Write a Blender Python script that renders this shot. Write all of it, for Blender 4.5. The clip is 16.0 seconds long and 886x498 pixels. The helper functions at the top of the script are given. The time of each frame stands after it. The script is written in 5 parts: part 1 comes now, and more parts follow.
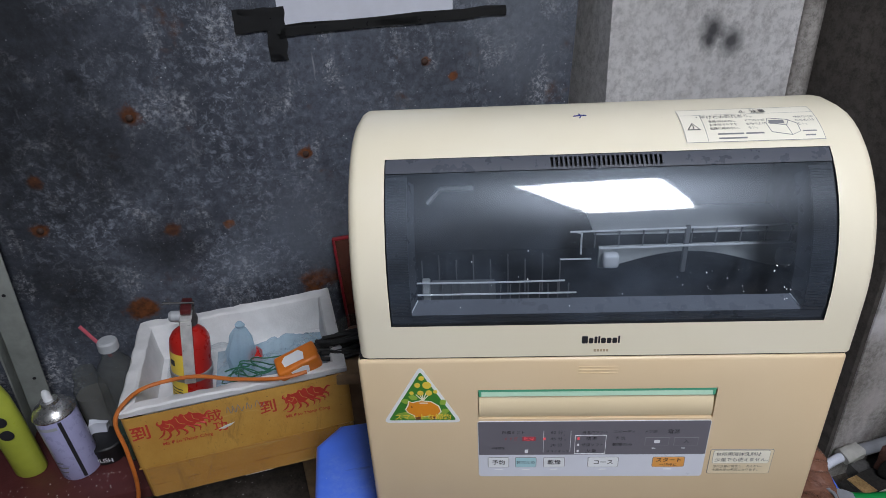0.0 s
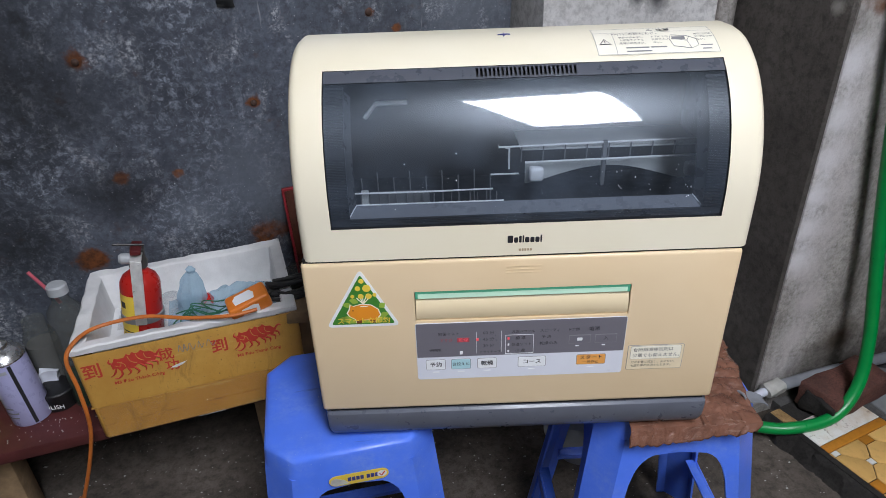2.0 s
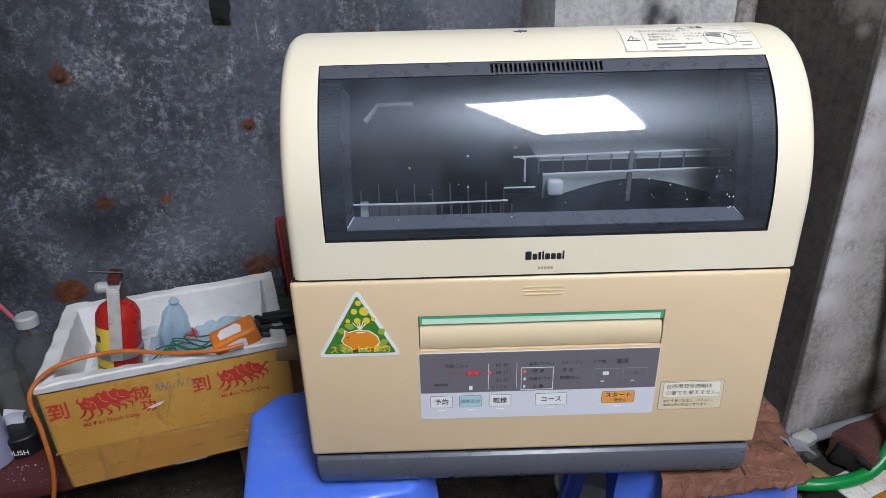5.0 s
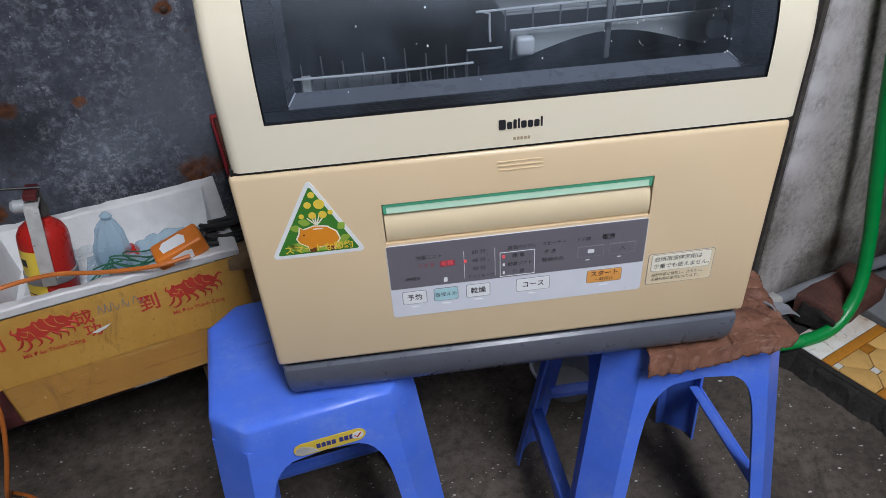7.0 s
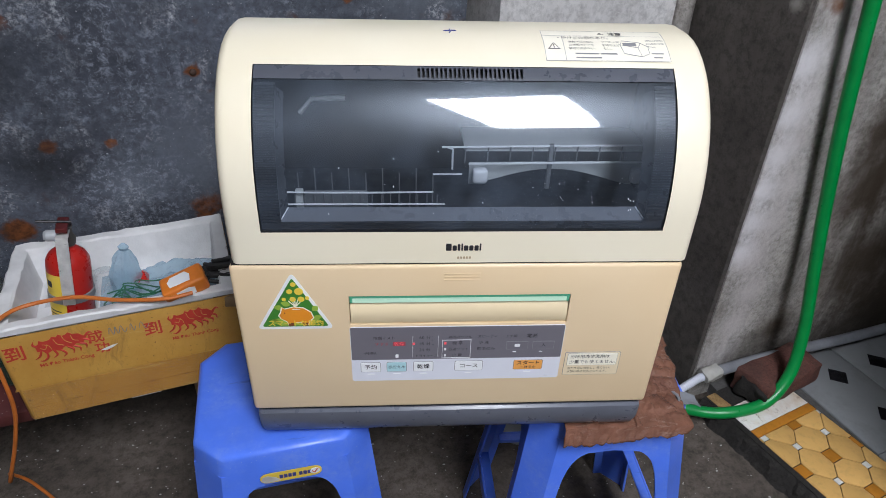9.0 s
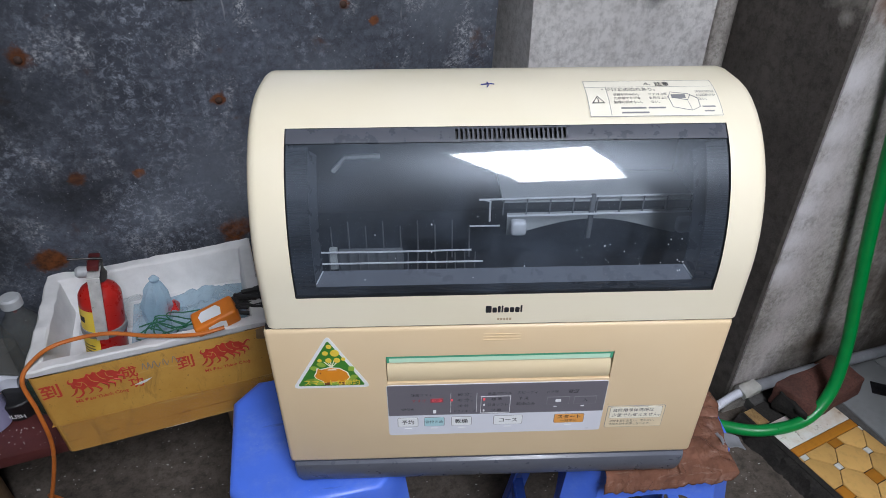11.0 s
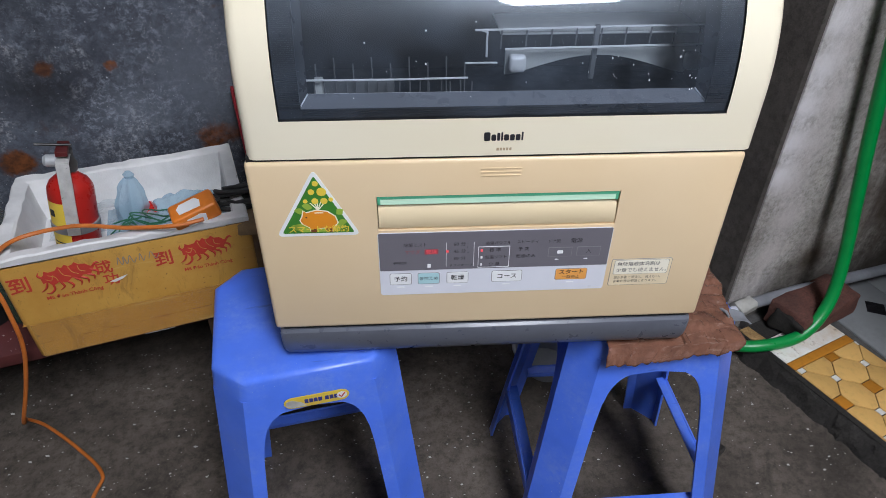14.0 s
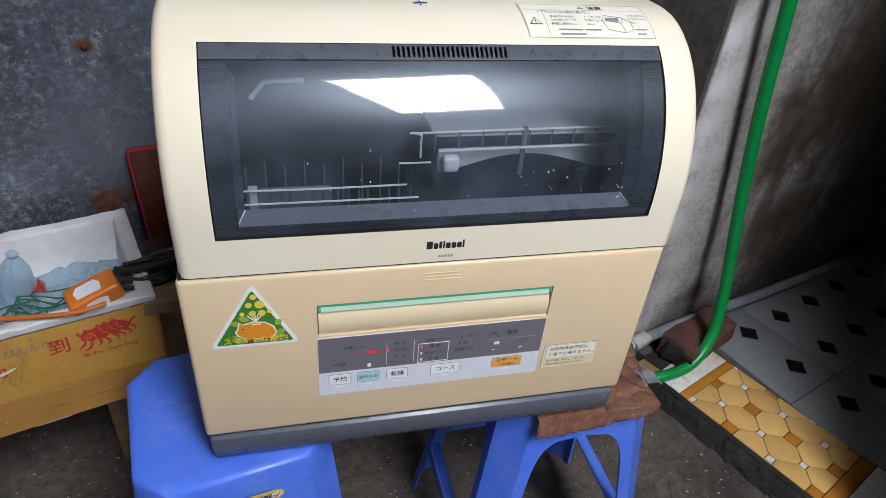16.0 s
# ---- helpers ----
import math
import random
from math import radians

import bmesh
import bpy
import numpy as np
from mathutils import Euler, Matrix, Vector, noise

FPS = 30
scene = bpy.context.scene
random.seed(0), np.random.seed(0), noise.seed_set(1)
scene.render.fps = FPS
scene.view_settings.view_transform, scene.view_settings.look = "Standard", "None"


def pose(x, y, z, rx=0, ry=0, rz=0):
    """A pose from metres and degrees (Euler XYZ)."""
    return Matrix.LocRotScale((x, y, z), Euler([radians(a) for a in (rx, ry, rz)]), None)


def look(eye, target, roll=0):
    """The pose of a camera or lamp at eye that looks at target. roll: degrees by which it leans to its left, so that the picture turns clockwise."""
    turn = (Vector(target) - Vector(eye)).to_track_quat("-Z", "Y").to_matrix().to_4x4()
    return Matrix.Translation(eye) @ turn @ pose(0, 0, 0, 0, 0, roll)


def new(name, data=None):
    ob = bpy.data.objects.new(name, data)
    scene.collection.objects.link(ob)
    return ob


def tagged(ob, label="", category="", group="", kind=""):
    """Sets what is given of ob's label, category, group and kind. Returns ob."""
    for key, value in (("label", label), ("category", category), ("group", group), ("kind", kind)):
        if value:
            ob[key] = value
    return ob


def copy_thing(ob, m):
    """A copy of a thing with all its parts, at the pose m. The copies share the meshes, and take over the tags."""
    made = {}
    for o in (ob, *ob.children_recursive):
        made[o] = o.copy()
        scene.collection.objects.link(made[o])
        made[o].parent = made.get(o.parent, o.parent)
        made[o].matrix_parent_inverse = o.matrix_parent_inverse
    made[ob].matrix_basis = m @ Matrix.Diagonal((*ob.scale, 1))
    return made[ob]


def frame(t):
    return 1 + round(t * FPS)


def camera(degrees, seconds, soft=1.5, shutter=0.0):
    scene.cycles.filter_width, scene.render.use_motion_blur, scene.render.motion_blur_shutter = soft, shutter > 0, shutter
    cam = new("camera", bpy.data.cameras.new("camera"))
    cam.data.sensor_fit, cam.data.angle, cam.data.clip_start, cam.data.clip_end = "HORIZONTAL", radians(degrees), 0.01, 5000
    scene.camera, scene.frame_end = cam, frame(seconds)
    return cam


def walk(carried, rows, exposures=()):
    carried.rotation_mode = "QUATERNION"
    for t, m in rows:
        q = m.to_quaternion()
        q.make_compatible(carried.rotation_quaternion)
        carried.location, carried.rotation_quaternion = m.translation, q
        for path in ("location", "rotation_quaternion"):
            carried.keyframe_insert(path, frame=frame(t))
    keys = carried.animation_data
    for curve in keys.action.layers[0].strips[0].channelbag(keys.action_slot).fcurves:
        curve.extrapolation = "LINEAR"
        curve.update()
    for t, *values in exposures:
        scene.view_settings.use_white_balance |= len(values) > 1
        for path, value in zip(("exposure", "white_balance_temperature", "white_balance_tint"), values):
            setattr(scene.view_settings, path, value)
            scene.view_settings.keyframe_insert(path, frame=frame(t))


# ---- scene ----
cam = camera(69.4, 16.0, soft=0.7)
PATH = [
    (0, (-0.106, -0.493, 1.111), (-0.224, 1.258, 0.151), -3.2),
    (0.5, (-0.092, -0.552, 1.088), (-0.127, 1.172, 0.075), -2.9),
    (1, (-0.064, -0.578, 1.065), (-0.01, 1.151, 0.062), -2.8),
    (1.5, (-0.082, -0.574, 1.051), (-0.039, 1.159, 0.054), -1.5),
    (2, (-0.082, -0.578, 1.055), (-0.075, 1.166, 0.077), -2.0),
    (2.5, (-0.085, -0.585, 1.061), (-0.072, 1.183, 0.126), -1.8),
    (3, (-0.091, -0.584, 1.06), (-0.091, 1.192, 0.141), -1.6),
    (3.2, (-0.09, -0.584, 1.061), (-0.089, 1.191, 0.141), -1.5),
    (5.3, (-0.093, -0.489, 0.948), (-0.074, 1.332, 0.122), -1.5),
    (5.5, (-0.097, -0.457, 0.913), (-0.062, 1.351, 0.059), -1.4),
    (6, (-0.089, -0.402, 0.829), (0.093, 1.326, -0.161), 1.3),
    (6.5, (-0.08, -0.404, 0.846), (0.125, 1.277, -0.219), -0.7),
    (7, (-0.101, -0.467, 0.942), (0.032, 1.19, -0.171), -3.9),
    (7.5, (-0.094, -0.541, 1.019), (-0.017, 1.135, -0.07), 1.0),
    (8, (-0.065, -0.538, 1.064), (0.052, 1.145, -0.009), 1.8),
    (8.5, (-0.057, -0.534, 1.072), (0.075, 1.128, -0.033), 2.7),
    (9, (-0.056, -0.533, 1.088), (0.07, 1.134, -0.009), 2.0),
    (9.2, (-0.05, -0.528, 1.104), (0.069, 1.151, 0.023), 0.9),
    (11.3, (-0.082, -0.467, 1.142), (-0.025, 1.158, -0.023), 0.1),
    (11.5, (-0.088, -0.471, 1.126), (0.01, 1.146, -0.047), -0.7),
    (12, (-0.076, -0.484, 1.071), (0.038, 1.12, -0.118), -0.9),
    (12.5, (-0.079, -0.5, 1.032), (0.039, 1.093, -0.172), 0.3),
    (13, (-0.083, -0.511, 1.005), (0.043, 1.066, -0.22), 2.6),
    (13.5, (-0.085, -0.519, 0.99), (0.012, 1.078, -0.21), 2.0),
    (14, (-0.082, -0.517, 0.999), (0.021, 1.088, -0.191), 0.5),
    (14.5, (-0.131, -0.466, 1.037), (0.117, 1.116, -0.161), -0.4),
    (15, (-0.183, -0.398, 1.067), (0.286, 1.142, -0.12), 0.9),
    (15.5, (-0.183, -0.409, 1.067), (0.36, 1.11, -0.116), 4.2),
    (16, (-0.13, -0.459, 1.072), (0.324, 1.11, -0.082), 5.7),
]
walk(cam, [(t, look(eye, target, roll)) for t, eye, target, roll in PATH],
     [(0, -0.12), (0.5, 0.11), (1, 0.21), (2.5, 0.22), (5, 0.23), (6, 0.01), (6.6, 0.0), (7, 0.10), (7.5, 0.27), (9, 0.28), (11.5, 0.08), (12, 0.06), (12.5, 0.11), (13.5, 0.27), (14, 0.28), (15, 0.28), (16, 0.20)])

# ---- light ----
world = bpy.data.worlds.new("world")
world.use_nodes = True
world.node_tree.nodes["Background"].inputs[0].default_value = (0.75, 0.85, 1.0, 1)
world.node_tree.nodes["Background"].inputs[1].default_value = 0.007
scene.world = world
LAMP_POWER = 36.0


# ---- materials ----
def rgb(c):
    return (*c, 1)


class Nodes:
    """A small wrapper to write node trees in few lines."""

    def __init__(self, name, mat=None):
        self.mat = mat or bpy.data.materials.new(name)
        self.mat.use_nodes = True
        self.tree = self.mat.node_tree
        self.bsdf = self.tree.nodes["Principled BSDF"]
        self.out = self.tree.nodes["Material Output"]
        co = self.tree.nodes.new("ShaderNodeTexCoord")
        self.co = co.outputs["Object"]

    def add(self, kind, **values):
        n = self.tree.nodes.new(kind)
        for k, v in values.items():
            n.inputs[k].default_value = v
        return n

    def link(self, a, b):
        self.tree.links.new(a, b)

    def noise(self, scale, detail=4.0, rough=0.6, distort=0.0, stretch=None):
        n = self.add("ShaderNodeTexNoise", Scale=scale, Detail=detail, Roughness=rough, Distortion=distort)
        if stretch:
            m = self.add("ShaderNodeMapping")
            m.inputs["Scale"].default_value = stretch
            self.link(self.co, m.inputs[0])
            self.link(m.outputs[0], n.inputs["Vector"])
        else:
            self.link(self.co, n.inputs["Vector"])
        return n.outputs["Fac"]

    def voronoi(self, scale):
        n = self.add("ShaderNodeTexVoronoi", Scale=scale)
        self.link(self.co, n.inputs["Vector"])
        return n.outputs["Distance"]

    def ramp(self, fac, lo, hi, a=0.0, b=1.0):
        n = self.add("ShaderNodeMapRange")
        for k, v in (("From Min", lo), ("From Max", hi), ("To Min", a), ("To Max", b)):
            n.inputs[k].default_value = v
        self.link(fac, n.inputs["Value"])
        return n.outputs[0]

    def times(self, a, b):
        n = self.tree.nodes.new("ShaderNodeMath")
        n.operation = "MULTIPLY"
        self.link(a, n.inputs[0])
        self.link(b, n.inputs[1])
        return n.outputs[0]

    def mix(self, fac, a, b):
        n = self.tree.nodes.new("ShaderNodeMix")
        n.data_type = "RGBA"
        if isinstance(fac, float):
            n.inputs[0].default_value = fac
        else:
            self.link(fac, n.inputs[0])
        for sock, v in ((n.inputs[6], a), (n.inputs[7], b)):
            if isinstance(v, tuple):
                sock.default_value = rgb(v)
            else:
                self.link(v, sock)
        return n.outputs[2]

    def bump(self, height, strength, dist=0.002):
        n = self.add("ShaderNodeBump", Strength=strength, Distance=dist)
        self.link(height, n.inputs["Height"])
        self.link(n.outputs[0], self.bsdf.inputs["Normal"])

    def done(self, colour, rough, metal=0.0, spec=0.5):
        if isinstance(colour, tuple):
            self.bsdf.inputs["Base Color"].default_value = rgb(colour)
        else:
            self.link(colour, self.bsdf.inputs["Base Color"])
        if isinstance(rough, float):
            self.bsdf.inputs["Roughness"].default_value = rough
        else:
            self.link(rough, self.bsdf.inputs["Roughness"])
        self.bsdf.inputs["Metallic"].default_value = metal
        self.bsdf.inputs["Specular IOR Level"].default_value = spec
        return self.mat


def simple(name, colour, rough=0.5, metal=0.0, dirt=0.12, scale=30.0, bump=0.0, grain=400.0):
    """Paint, plastic or metal with faint soiling and grain."""
    n = Nodes(name)
    dark = tuple(c * (1 - 2.2 * dirt) for c in colour)
    c = n.mix(n.ramp(n.noise(scale), 0.35, 0.75), colour, dark)
    c = n.mix(n.ramp(n.noise(scale * 7, 3), 0.62, 0.75, 0, 0.5), c, tuple(v * (1 - dirt) for v in colour))
    r = n.ramp(n.noise(scale * 2.3), 0.3, 0.7, max(rough - 0.08, 0.02), min(rough + 0.1, 1))
    if bump:
        n.bump(n.noise(grain, 2), bump, 0.001)
    return n.done(c, r, metal)


def sheet_metal():
    """Dark zinc sheet: clouded, finely pitted, rubbed to bare pale metal in small ragged patches."""
    n = Nodes("old_sheet_metal")
    c = n.mix(n.ramp(n.noise(3, 6, 0.7), 0.32, 0.68), (0.042, 0.048, 0.062), (0.160, 0.182, 0.228))
    c = n.mix(n.ramp(n.noise(70, 8, 0.8), 0.40, 0.60, 0, 0.6), c, (0.034, 0.037, 0.047))
    scuff = n.times(n.ramp(n.noise(7, 5, 0.65, 0.8, (1, 1, 0.7)), 0.44, 0.66), n.ramp(n.noise(66, 9, 0.85, 0.3), 0.50, 0.60))
    c = n.mix(scuff, c, (0.36, 0.395, 0.465))
    c = n.mix(n.times(n.ramp(n.noise(14, 5, 0.6, 0.5, (1, 1, 0.6)), 0.54, 0.70), n.ramp(n.noise(120, 6, 0.8), 0.48, 0.58)), c, (0.60, 0.62, 0.66))
    c = n.mix(n.ramp(n.noise(210, 2, 0.5), 0.70, 0.73), c, (0.66, 0.68, 0.72))
    c = n.mix(n.ramp(n.noise(55, 3, 0.5, 0.0, (1, 1, 0.12)), 0.70, 0.75, 0, 0.5), c, (0.45, 0.47, 0.5))
    c = n.mix(n.times(n.ramp(n.noise(11, 3), 0.62, 0.70), n.ramp(n.noise(45, 5), 0.45, 0.65)), c, (0.10, 0.045, 0.022))
    n.bump(n.noise(60, 6), 0.4, 0.003)
    return n.done(c, n.ramp(n.noise(25, 5), 0.3, 0.7, 0.36, 0.7), 0.25)


def concrete(name, light, dark, stain=(0.03, 0.026, 0.022), amount=0.5, scale=4.0):
    n = Nodes(name)
    c = n.mix(n.ramp(n.noise(scale, 7, 0.7), 0.32, 0.68), dark, light)
    c = n.mix(n.ramp(n.noise(scale * 14, 8, 0.8), 0.45, 0.62, 0, 0.7), c, tuple(v * 0.62 for v in dark))
    c = n.mix(n.ramp(n.noise(scale * 0.8, 6, 0.7, 1.0, (1, 1, 0.35)), 0.5, 0.72, 0, amount), c, stain)
    c = n.mix(n.ramp(n.noise(scale * 60, 2), 0.66, 0.75, 0, 0.6), c, light)
    n.bump(n.noise(scale * 22, 8, 0.7), 0.7, 0.006)
    return n.done(c, 0.9, 0.0, 0.25)


def aged_plastic(name, fresh, yellowed):
    """Moulded plastic that has yellowed unevenly, with a few tiny dark specks."""
    n = Nodes(name)
    c = n.mix(n.ramp(n.noise(5, 3), 0.3, 0.7), fresh, yellowed)
    c = n.mix(n.ramp(n.noise(55, 4, 0.6), 0.74, 0.82, 0, 0.6), c, tuple(v * 0.55 for v in yellowed))
    n.bump(n.noise(900, 2), 0.08, 0.001)
    return n.done(c, n.ramp(n.noise(12), 0.3, 0.7, 0.27, 0.42))


def dusty_plastic(name, colour, dust):
    """Glossy moulded plastic under a patchy film of pale dust, with scuffs and a few specks."""
    n = Nodes(name)
    c = n.mix(n.ramp(n.noise(10, 4), 0.35, 0.75), colour, tuple(v * 0.82 for v in colour))
    film = n.times(n.ramp(n.noise(16, 6, 0.7), 0.45, 0.72), n.ramp(n.noise(90, 5, 0.7), 0.35, 0.65))
    c = n.mix(n.ramp(film, 0, 1, 0, 0.55), c, dust)
    c = n.mix(n.ramp(n.noise(240, 2), 0.745, 0.77, 0, 0.7), c, (0.50, 0.54, 0.64))
    c = n.mix(n.ramp(n.noise(70, 3, 0.6, 0.0, (0.15, 1, 1)), 0.69, 0.73, 0, 0.35), c, (0.04, 0.06, 0.22))
    n.bump(n.noise(500, 2), 0.1, 0.001)
    return n.done(c, n.ramp(film, 0, 1, 0.30, 0.55))


def printed_foam():
    """Yellow printed foam, rubbed pale in places and smeared with brown dirt."""
    n = Nodes("yellow_printed_foam")
    c = n.mix(n.ramp(n.noise(9, 6, 0.65), 0.3, 0.7), (0.60, 0.345, 0.078), (0.47, 0.235, 0.042))
    c = n.mix(n.ramp(n.noise(30, 7, 0.75, 0.6, (1, 1, 0.4)), 0.56, 0.72, 0, 0.75), c, (0.20, 0.095, 0.03))
    c = n.mix(n.ramp(n.noise(16, 5, 0.6, 0.0, (0.4, 1, 2.5)), 0.60, 0.72, 0, 0.6), c, (0.74, 0.58, 0.28))
    c = n.mix(n.ramp(n.noise(180, 3), 0.64, 0.72, 0, 0.7), c, (0.16, 0.08, 0.03))
    n.bump(n.noise(40, 6), 0.5, 0.003)
    return n.done(c, n.ramp(n.noise(14), 0.3, 0.7, 0.35, 0.6))


M = {}
M["metal_wall"] = sheet_metal()
M["pier"] = concrete("bright_plaster", (0.74, 0.73, 0.72), (0.56, 0.55, 0.545), (0.2, 0.18, 0.16), 0.4)
M["dark_wall"] = concrete("dark_brown_concrete", (0.125, 0.112, 0.10), (0.06, 0.053, 0.048), (0.02, 0.018, 0.016), 0.7)
M["right_wall"] = concrete("stained_shaded_plaster", (0.52, 0.49, 0.46), (0.22, 0.205, 0.185), (0.05, 0.04, 0.03), 0.9, 6.0)
# kept dark to hold down light bounced between the room's walls
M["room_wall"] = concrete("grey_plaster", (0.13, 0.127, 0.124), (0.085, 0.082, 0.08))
M["floor"] = concrete("damp_cement", (0.165, 0.138, 0.116), (0.058, 0.048, 0.040), (0.016, 0.014, 0.012), 0.85, 3.5)
M["cream"] = aged_plastic("aged_cream_plastic", (0.745, 0.59, 0.388), (0.705, 0.54, 0.335))
M["cream_top"] = aged_plastic("cream_plastic", (0.80, 0.745, 0.60), (0.77, 0.70, 0.53))
M["grey_base"] = simple("slate_grey_plastic", (0.11, 0.12, 0.15), 0.32, dirt=0.08, bump=0.1, grain=900)
M["bar_grey"] = simple("dark_slate_plastic", (0.078, 0.085, 0.105), 0.3, dirt=0.06, bump=0.1, grain=900)
M["dark_frame"] = simple("dark_grey_plastic", (0.028, 0.031, 0.037), 0.32, dirt=0.1, bump=0.06, grain=900)
M["black"] = simple("black_plastic", (0.008, 0.008, 0.009), 0.5)
M["blue"] = dusty_plastic("blue_stool_plastic", (0.075, 0.185, 0.80), (0.22, 0.32, 0.72))
M["styro"] = simple("soiled_styrofoam", (0.74, 0.74, 0.74), 0.85, dirt=0.08, scale=25, bump=0.6, grain=350)
M["card"] = printed_foam()
M["board"] = simple("red_brown_paint", (0.098, 0.025, 0.024), 0.45, dirt=0.2, scale=18, bump=0.2)


# ---- geometry helpers ----
def finish(bm, smooth=True, angle=35):
    bmesh.ops.recalc_face_normals(bm, faces=bm.faces)
    for f in bm.faces:
        f.smooth = smooth
    for e in bm.edges:
        if len(e.link_faces) == 2 and e.calc_face_angle(0) > radians(angle):
            e.smooth = False
    return bm


def as_mesh(name, bm, material, smooth=True):
    finish(bm, smooth)
    me = bpy.data.meshes.new(name)
    bm.to_mesh(me)
    bm.free()
    me.materials.append(material)
    return me


def thing(name, label, category, m=None, group="", kind=""):
    ob = new(name)
    ob.empty_display_size = 0.02
    if m is not None:
        ob.matrix_world = m
    return tagged(ob, label, category, group, kind)


def part(name, bm, material, parent, label="", m=None):
    """One mesh object under a thing or a part, in its parent's coordinates."""
    if m is not None:
        bm.transform(m)
    ob = new(name, as_mesh(name, bm, material))
    ob.parent = parent
    return tagged(ob, label)


def solo(name, bm, material, label, category="", m=None, group="", kind=""):
    """A thing that is a single mesh."""
    ob = new(name, as_mesh(name, bm, material))
    if m is not None:
        ob.matrix_world = m
    return tagged(ob, label, category, group, kind)


def block(x0, x1, y0, y1, z0, z1, bevel=0.0, segments=2, bm=None):
    own = bmesh.new()
    bmesh.ops.create_cube(own, size=1)
    for v in own.verts:
        v.co = ((x0 + x1) / 2 + v.co.x * (x1 - x0), (y0 + y1) / 2 + v.co.y * (y1 - y0), (z0 + z1) / 2 + v.co.z * (z1 - z0))
    if bevel:
        bmesh.ops.bevel(own, geom=list(own.edges), offset=bevel, segments=segments, affect="EDGES", profile=0.5)
    if bm is None:
        return own
    return merge(bm, own)


def merge(bm, other, m=None):
    me = bpy.data.meshes.new("joined")
    if m is not None:
        other.transform(m)
    other.to_mesh(me)
    other.free()
    bm.from_mesh(me)
    bpy.data.meshes.remove(me)
    return bm


def prism(outline, depth, bevel=0.0, z0=0.0):
    """A flat plate: a 2D outline in x and y, given a thickness along z."""
    bm = bmesh.new()
    low = [bm.verts.new((x, y, z0)) for x, y in outline]
    high = [bm.verts.new((x, y, z0 + depth)) for x, y in outline]
    bm.faces.new(low[::-1])
    top = bm.faces.new(high)
    n = len(outline)
    for i in range(n):
        bm.faces.new((low[i], low[(i + 1) % n], high[(i + 1) % n], high[i]))
    if bevel:
        bmesh.ops.bevel(bm, geom=list(top.edges), offset=bevel, segments=2, affect="EDGES", profile=0.5)
    return bm


def rounded(w, h, r, seg=5):
    pts = []
    for cx, cy, a in ((w / 2 - r, h / 2 - r, 0), (-w / 2 + r, h / 2 - r, 90), (-w / 2 + r, -h / 2 + r, 180), (w / 2 - r, -h / 2 + r, 270)):
        for i in range(seg + 1):
            t = radians(a + 90 * i / seg)
            pts.append((cx + r * math.cos(t), cy + r * math.sin(t)))
    return pts


def loft(sections, close=True, caps=True, bm=None):
    """Skin between closed rings of equal count."""
    bm = bm or bmesh.new()
    rings = [[bm.verts.new(p) for p in s] for s in sections]
    n = len(rings[0])
    for a, b in zip(rings, rings[1:]):
        for i in range(n if close else n - 1):
            j = (i + 1) % n
            bm.faces.new((a[i], a[j], b[j], b[i]))
    if caps:
        bm.faces.new(rings[0][::-1])
        bm.faces.new(rings[-1])
    return bm


def turned(profile, seg=24, bm=None):
    """A solid of revolution about z from (radius, height) pairs."""
    rings = [[(r * math.cos(2 * math.pi * i / seg), r * math.sin(2 * math.pi * i / seg), z) for i in range(seg)] for r, z in profile]
    return loft(rings, bm=bm)


def smooth_path(points, steps=8, closed=False):
    p = [Vector(q) for q in points]
    out = []
    for i in range(len(p) - 1):
        a, b, c, d = p[max(i - 1, 0)], p[i], p[i + 1], p[min(i + 2, len(p) - 1)]
        for k in range(steps):
            t = k / steps
            out.append(0.5 * (2 * b + (c - a) * t + (2 * a - 5 * b + 4 * c - d) * t * t + (3 * b - a - 3 * c + d) * t ** 3))
    out.append(p[-1])
    return out


def tube(points, radius, seg=8, steps=8, bm=None):
    path = smooth_path(points, steps) if steps else [Vector(q) for q in points]
    rings = []
    up = Vector((0.13, 0.21, 0.97))
    for i, q in enumerate(path):
        d = (path[min(i + 1, len(path) - 1)] - path[max(i - 1, 0)]).normalized()
        u = up - d * up.dot(d)
        if u.length < 1e-4:
            u = d.orthogonal()
        u.normalize()
        up = u
        w = d.cross(u)
        r = radius(i / (len(path) - 1)) if callable(radius) else radius
        rings.append([q + r * (math.cos(2 * math.pi * k / seg) * u + math.sin(2 * math.pi * k / seg) * w) for k in range(seg)])
    return loft(rings, bm=bm)


def wobble(bm, size, scale=20.0, seed=0.0):
    for v in bm.verts:
        v.co += Vector(noise.noise_vector(v.co * scale + Vector((seed, 0, 0)))) * size
    return bm


# ---- the room ----
# the room stands turned by 18 degrees against the dishwasher; a runs along its back wall, b into it
TURN = 18.0
ROOM = pose(0.618, 0.490, 0, 0, 0, TURN)


def wall(name, a0, a1, b0, b1, z0, z1, material, label, cuts=0, rough=0.0):
    bm = block(a0, a1, b0, b1, z0, z1)
    if cuts:
        bmesh.ops.subdivide_edges(bm, edges=list(bm.edges), cuts=cuts, use_grid_fill=True)
        wobble(bm, rough, 7)
    return solo(name, bm, material, label, "wall", ROOM, kind="structure")


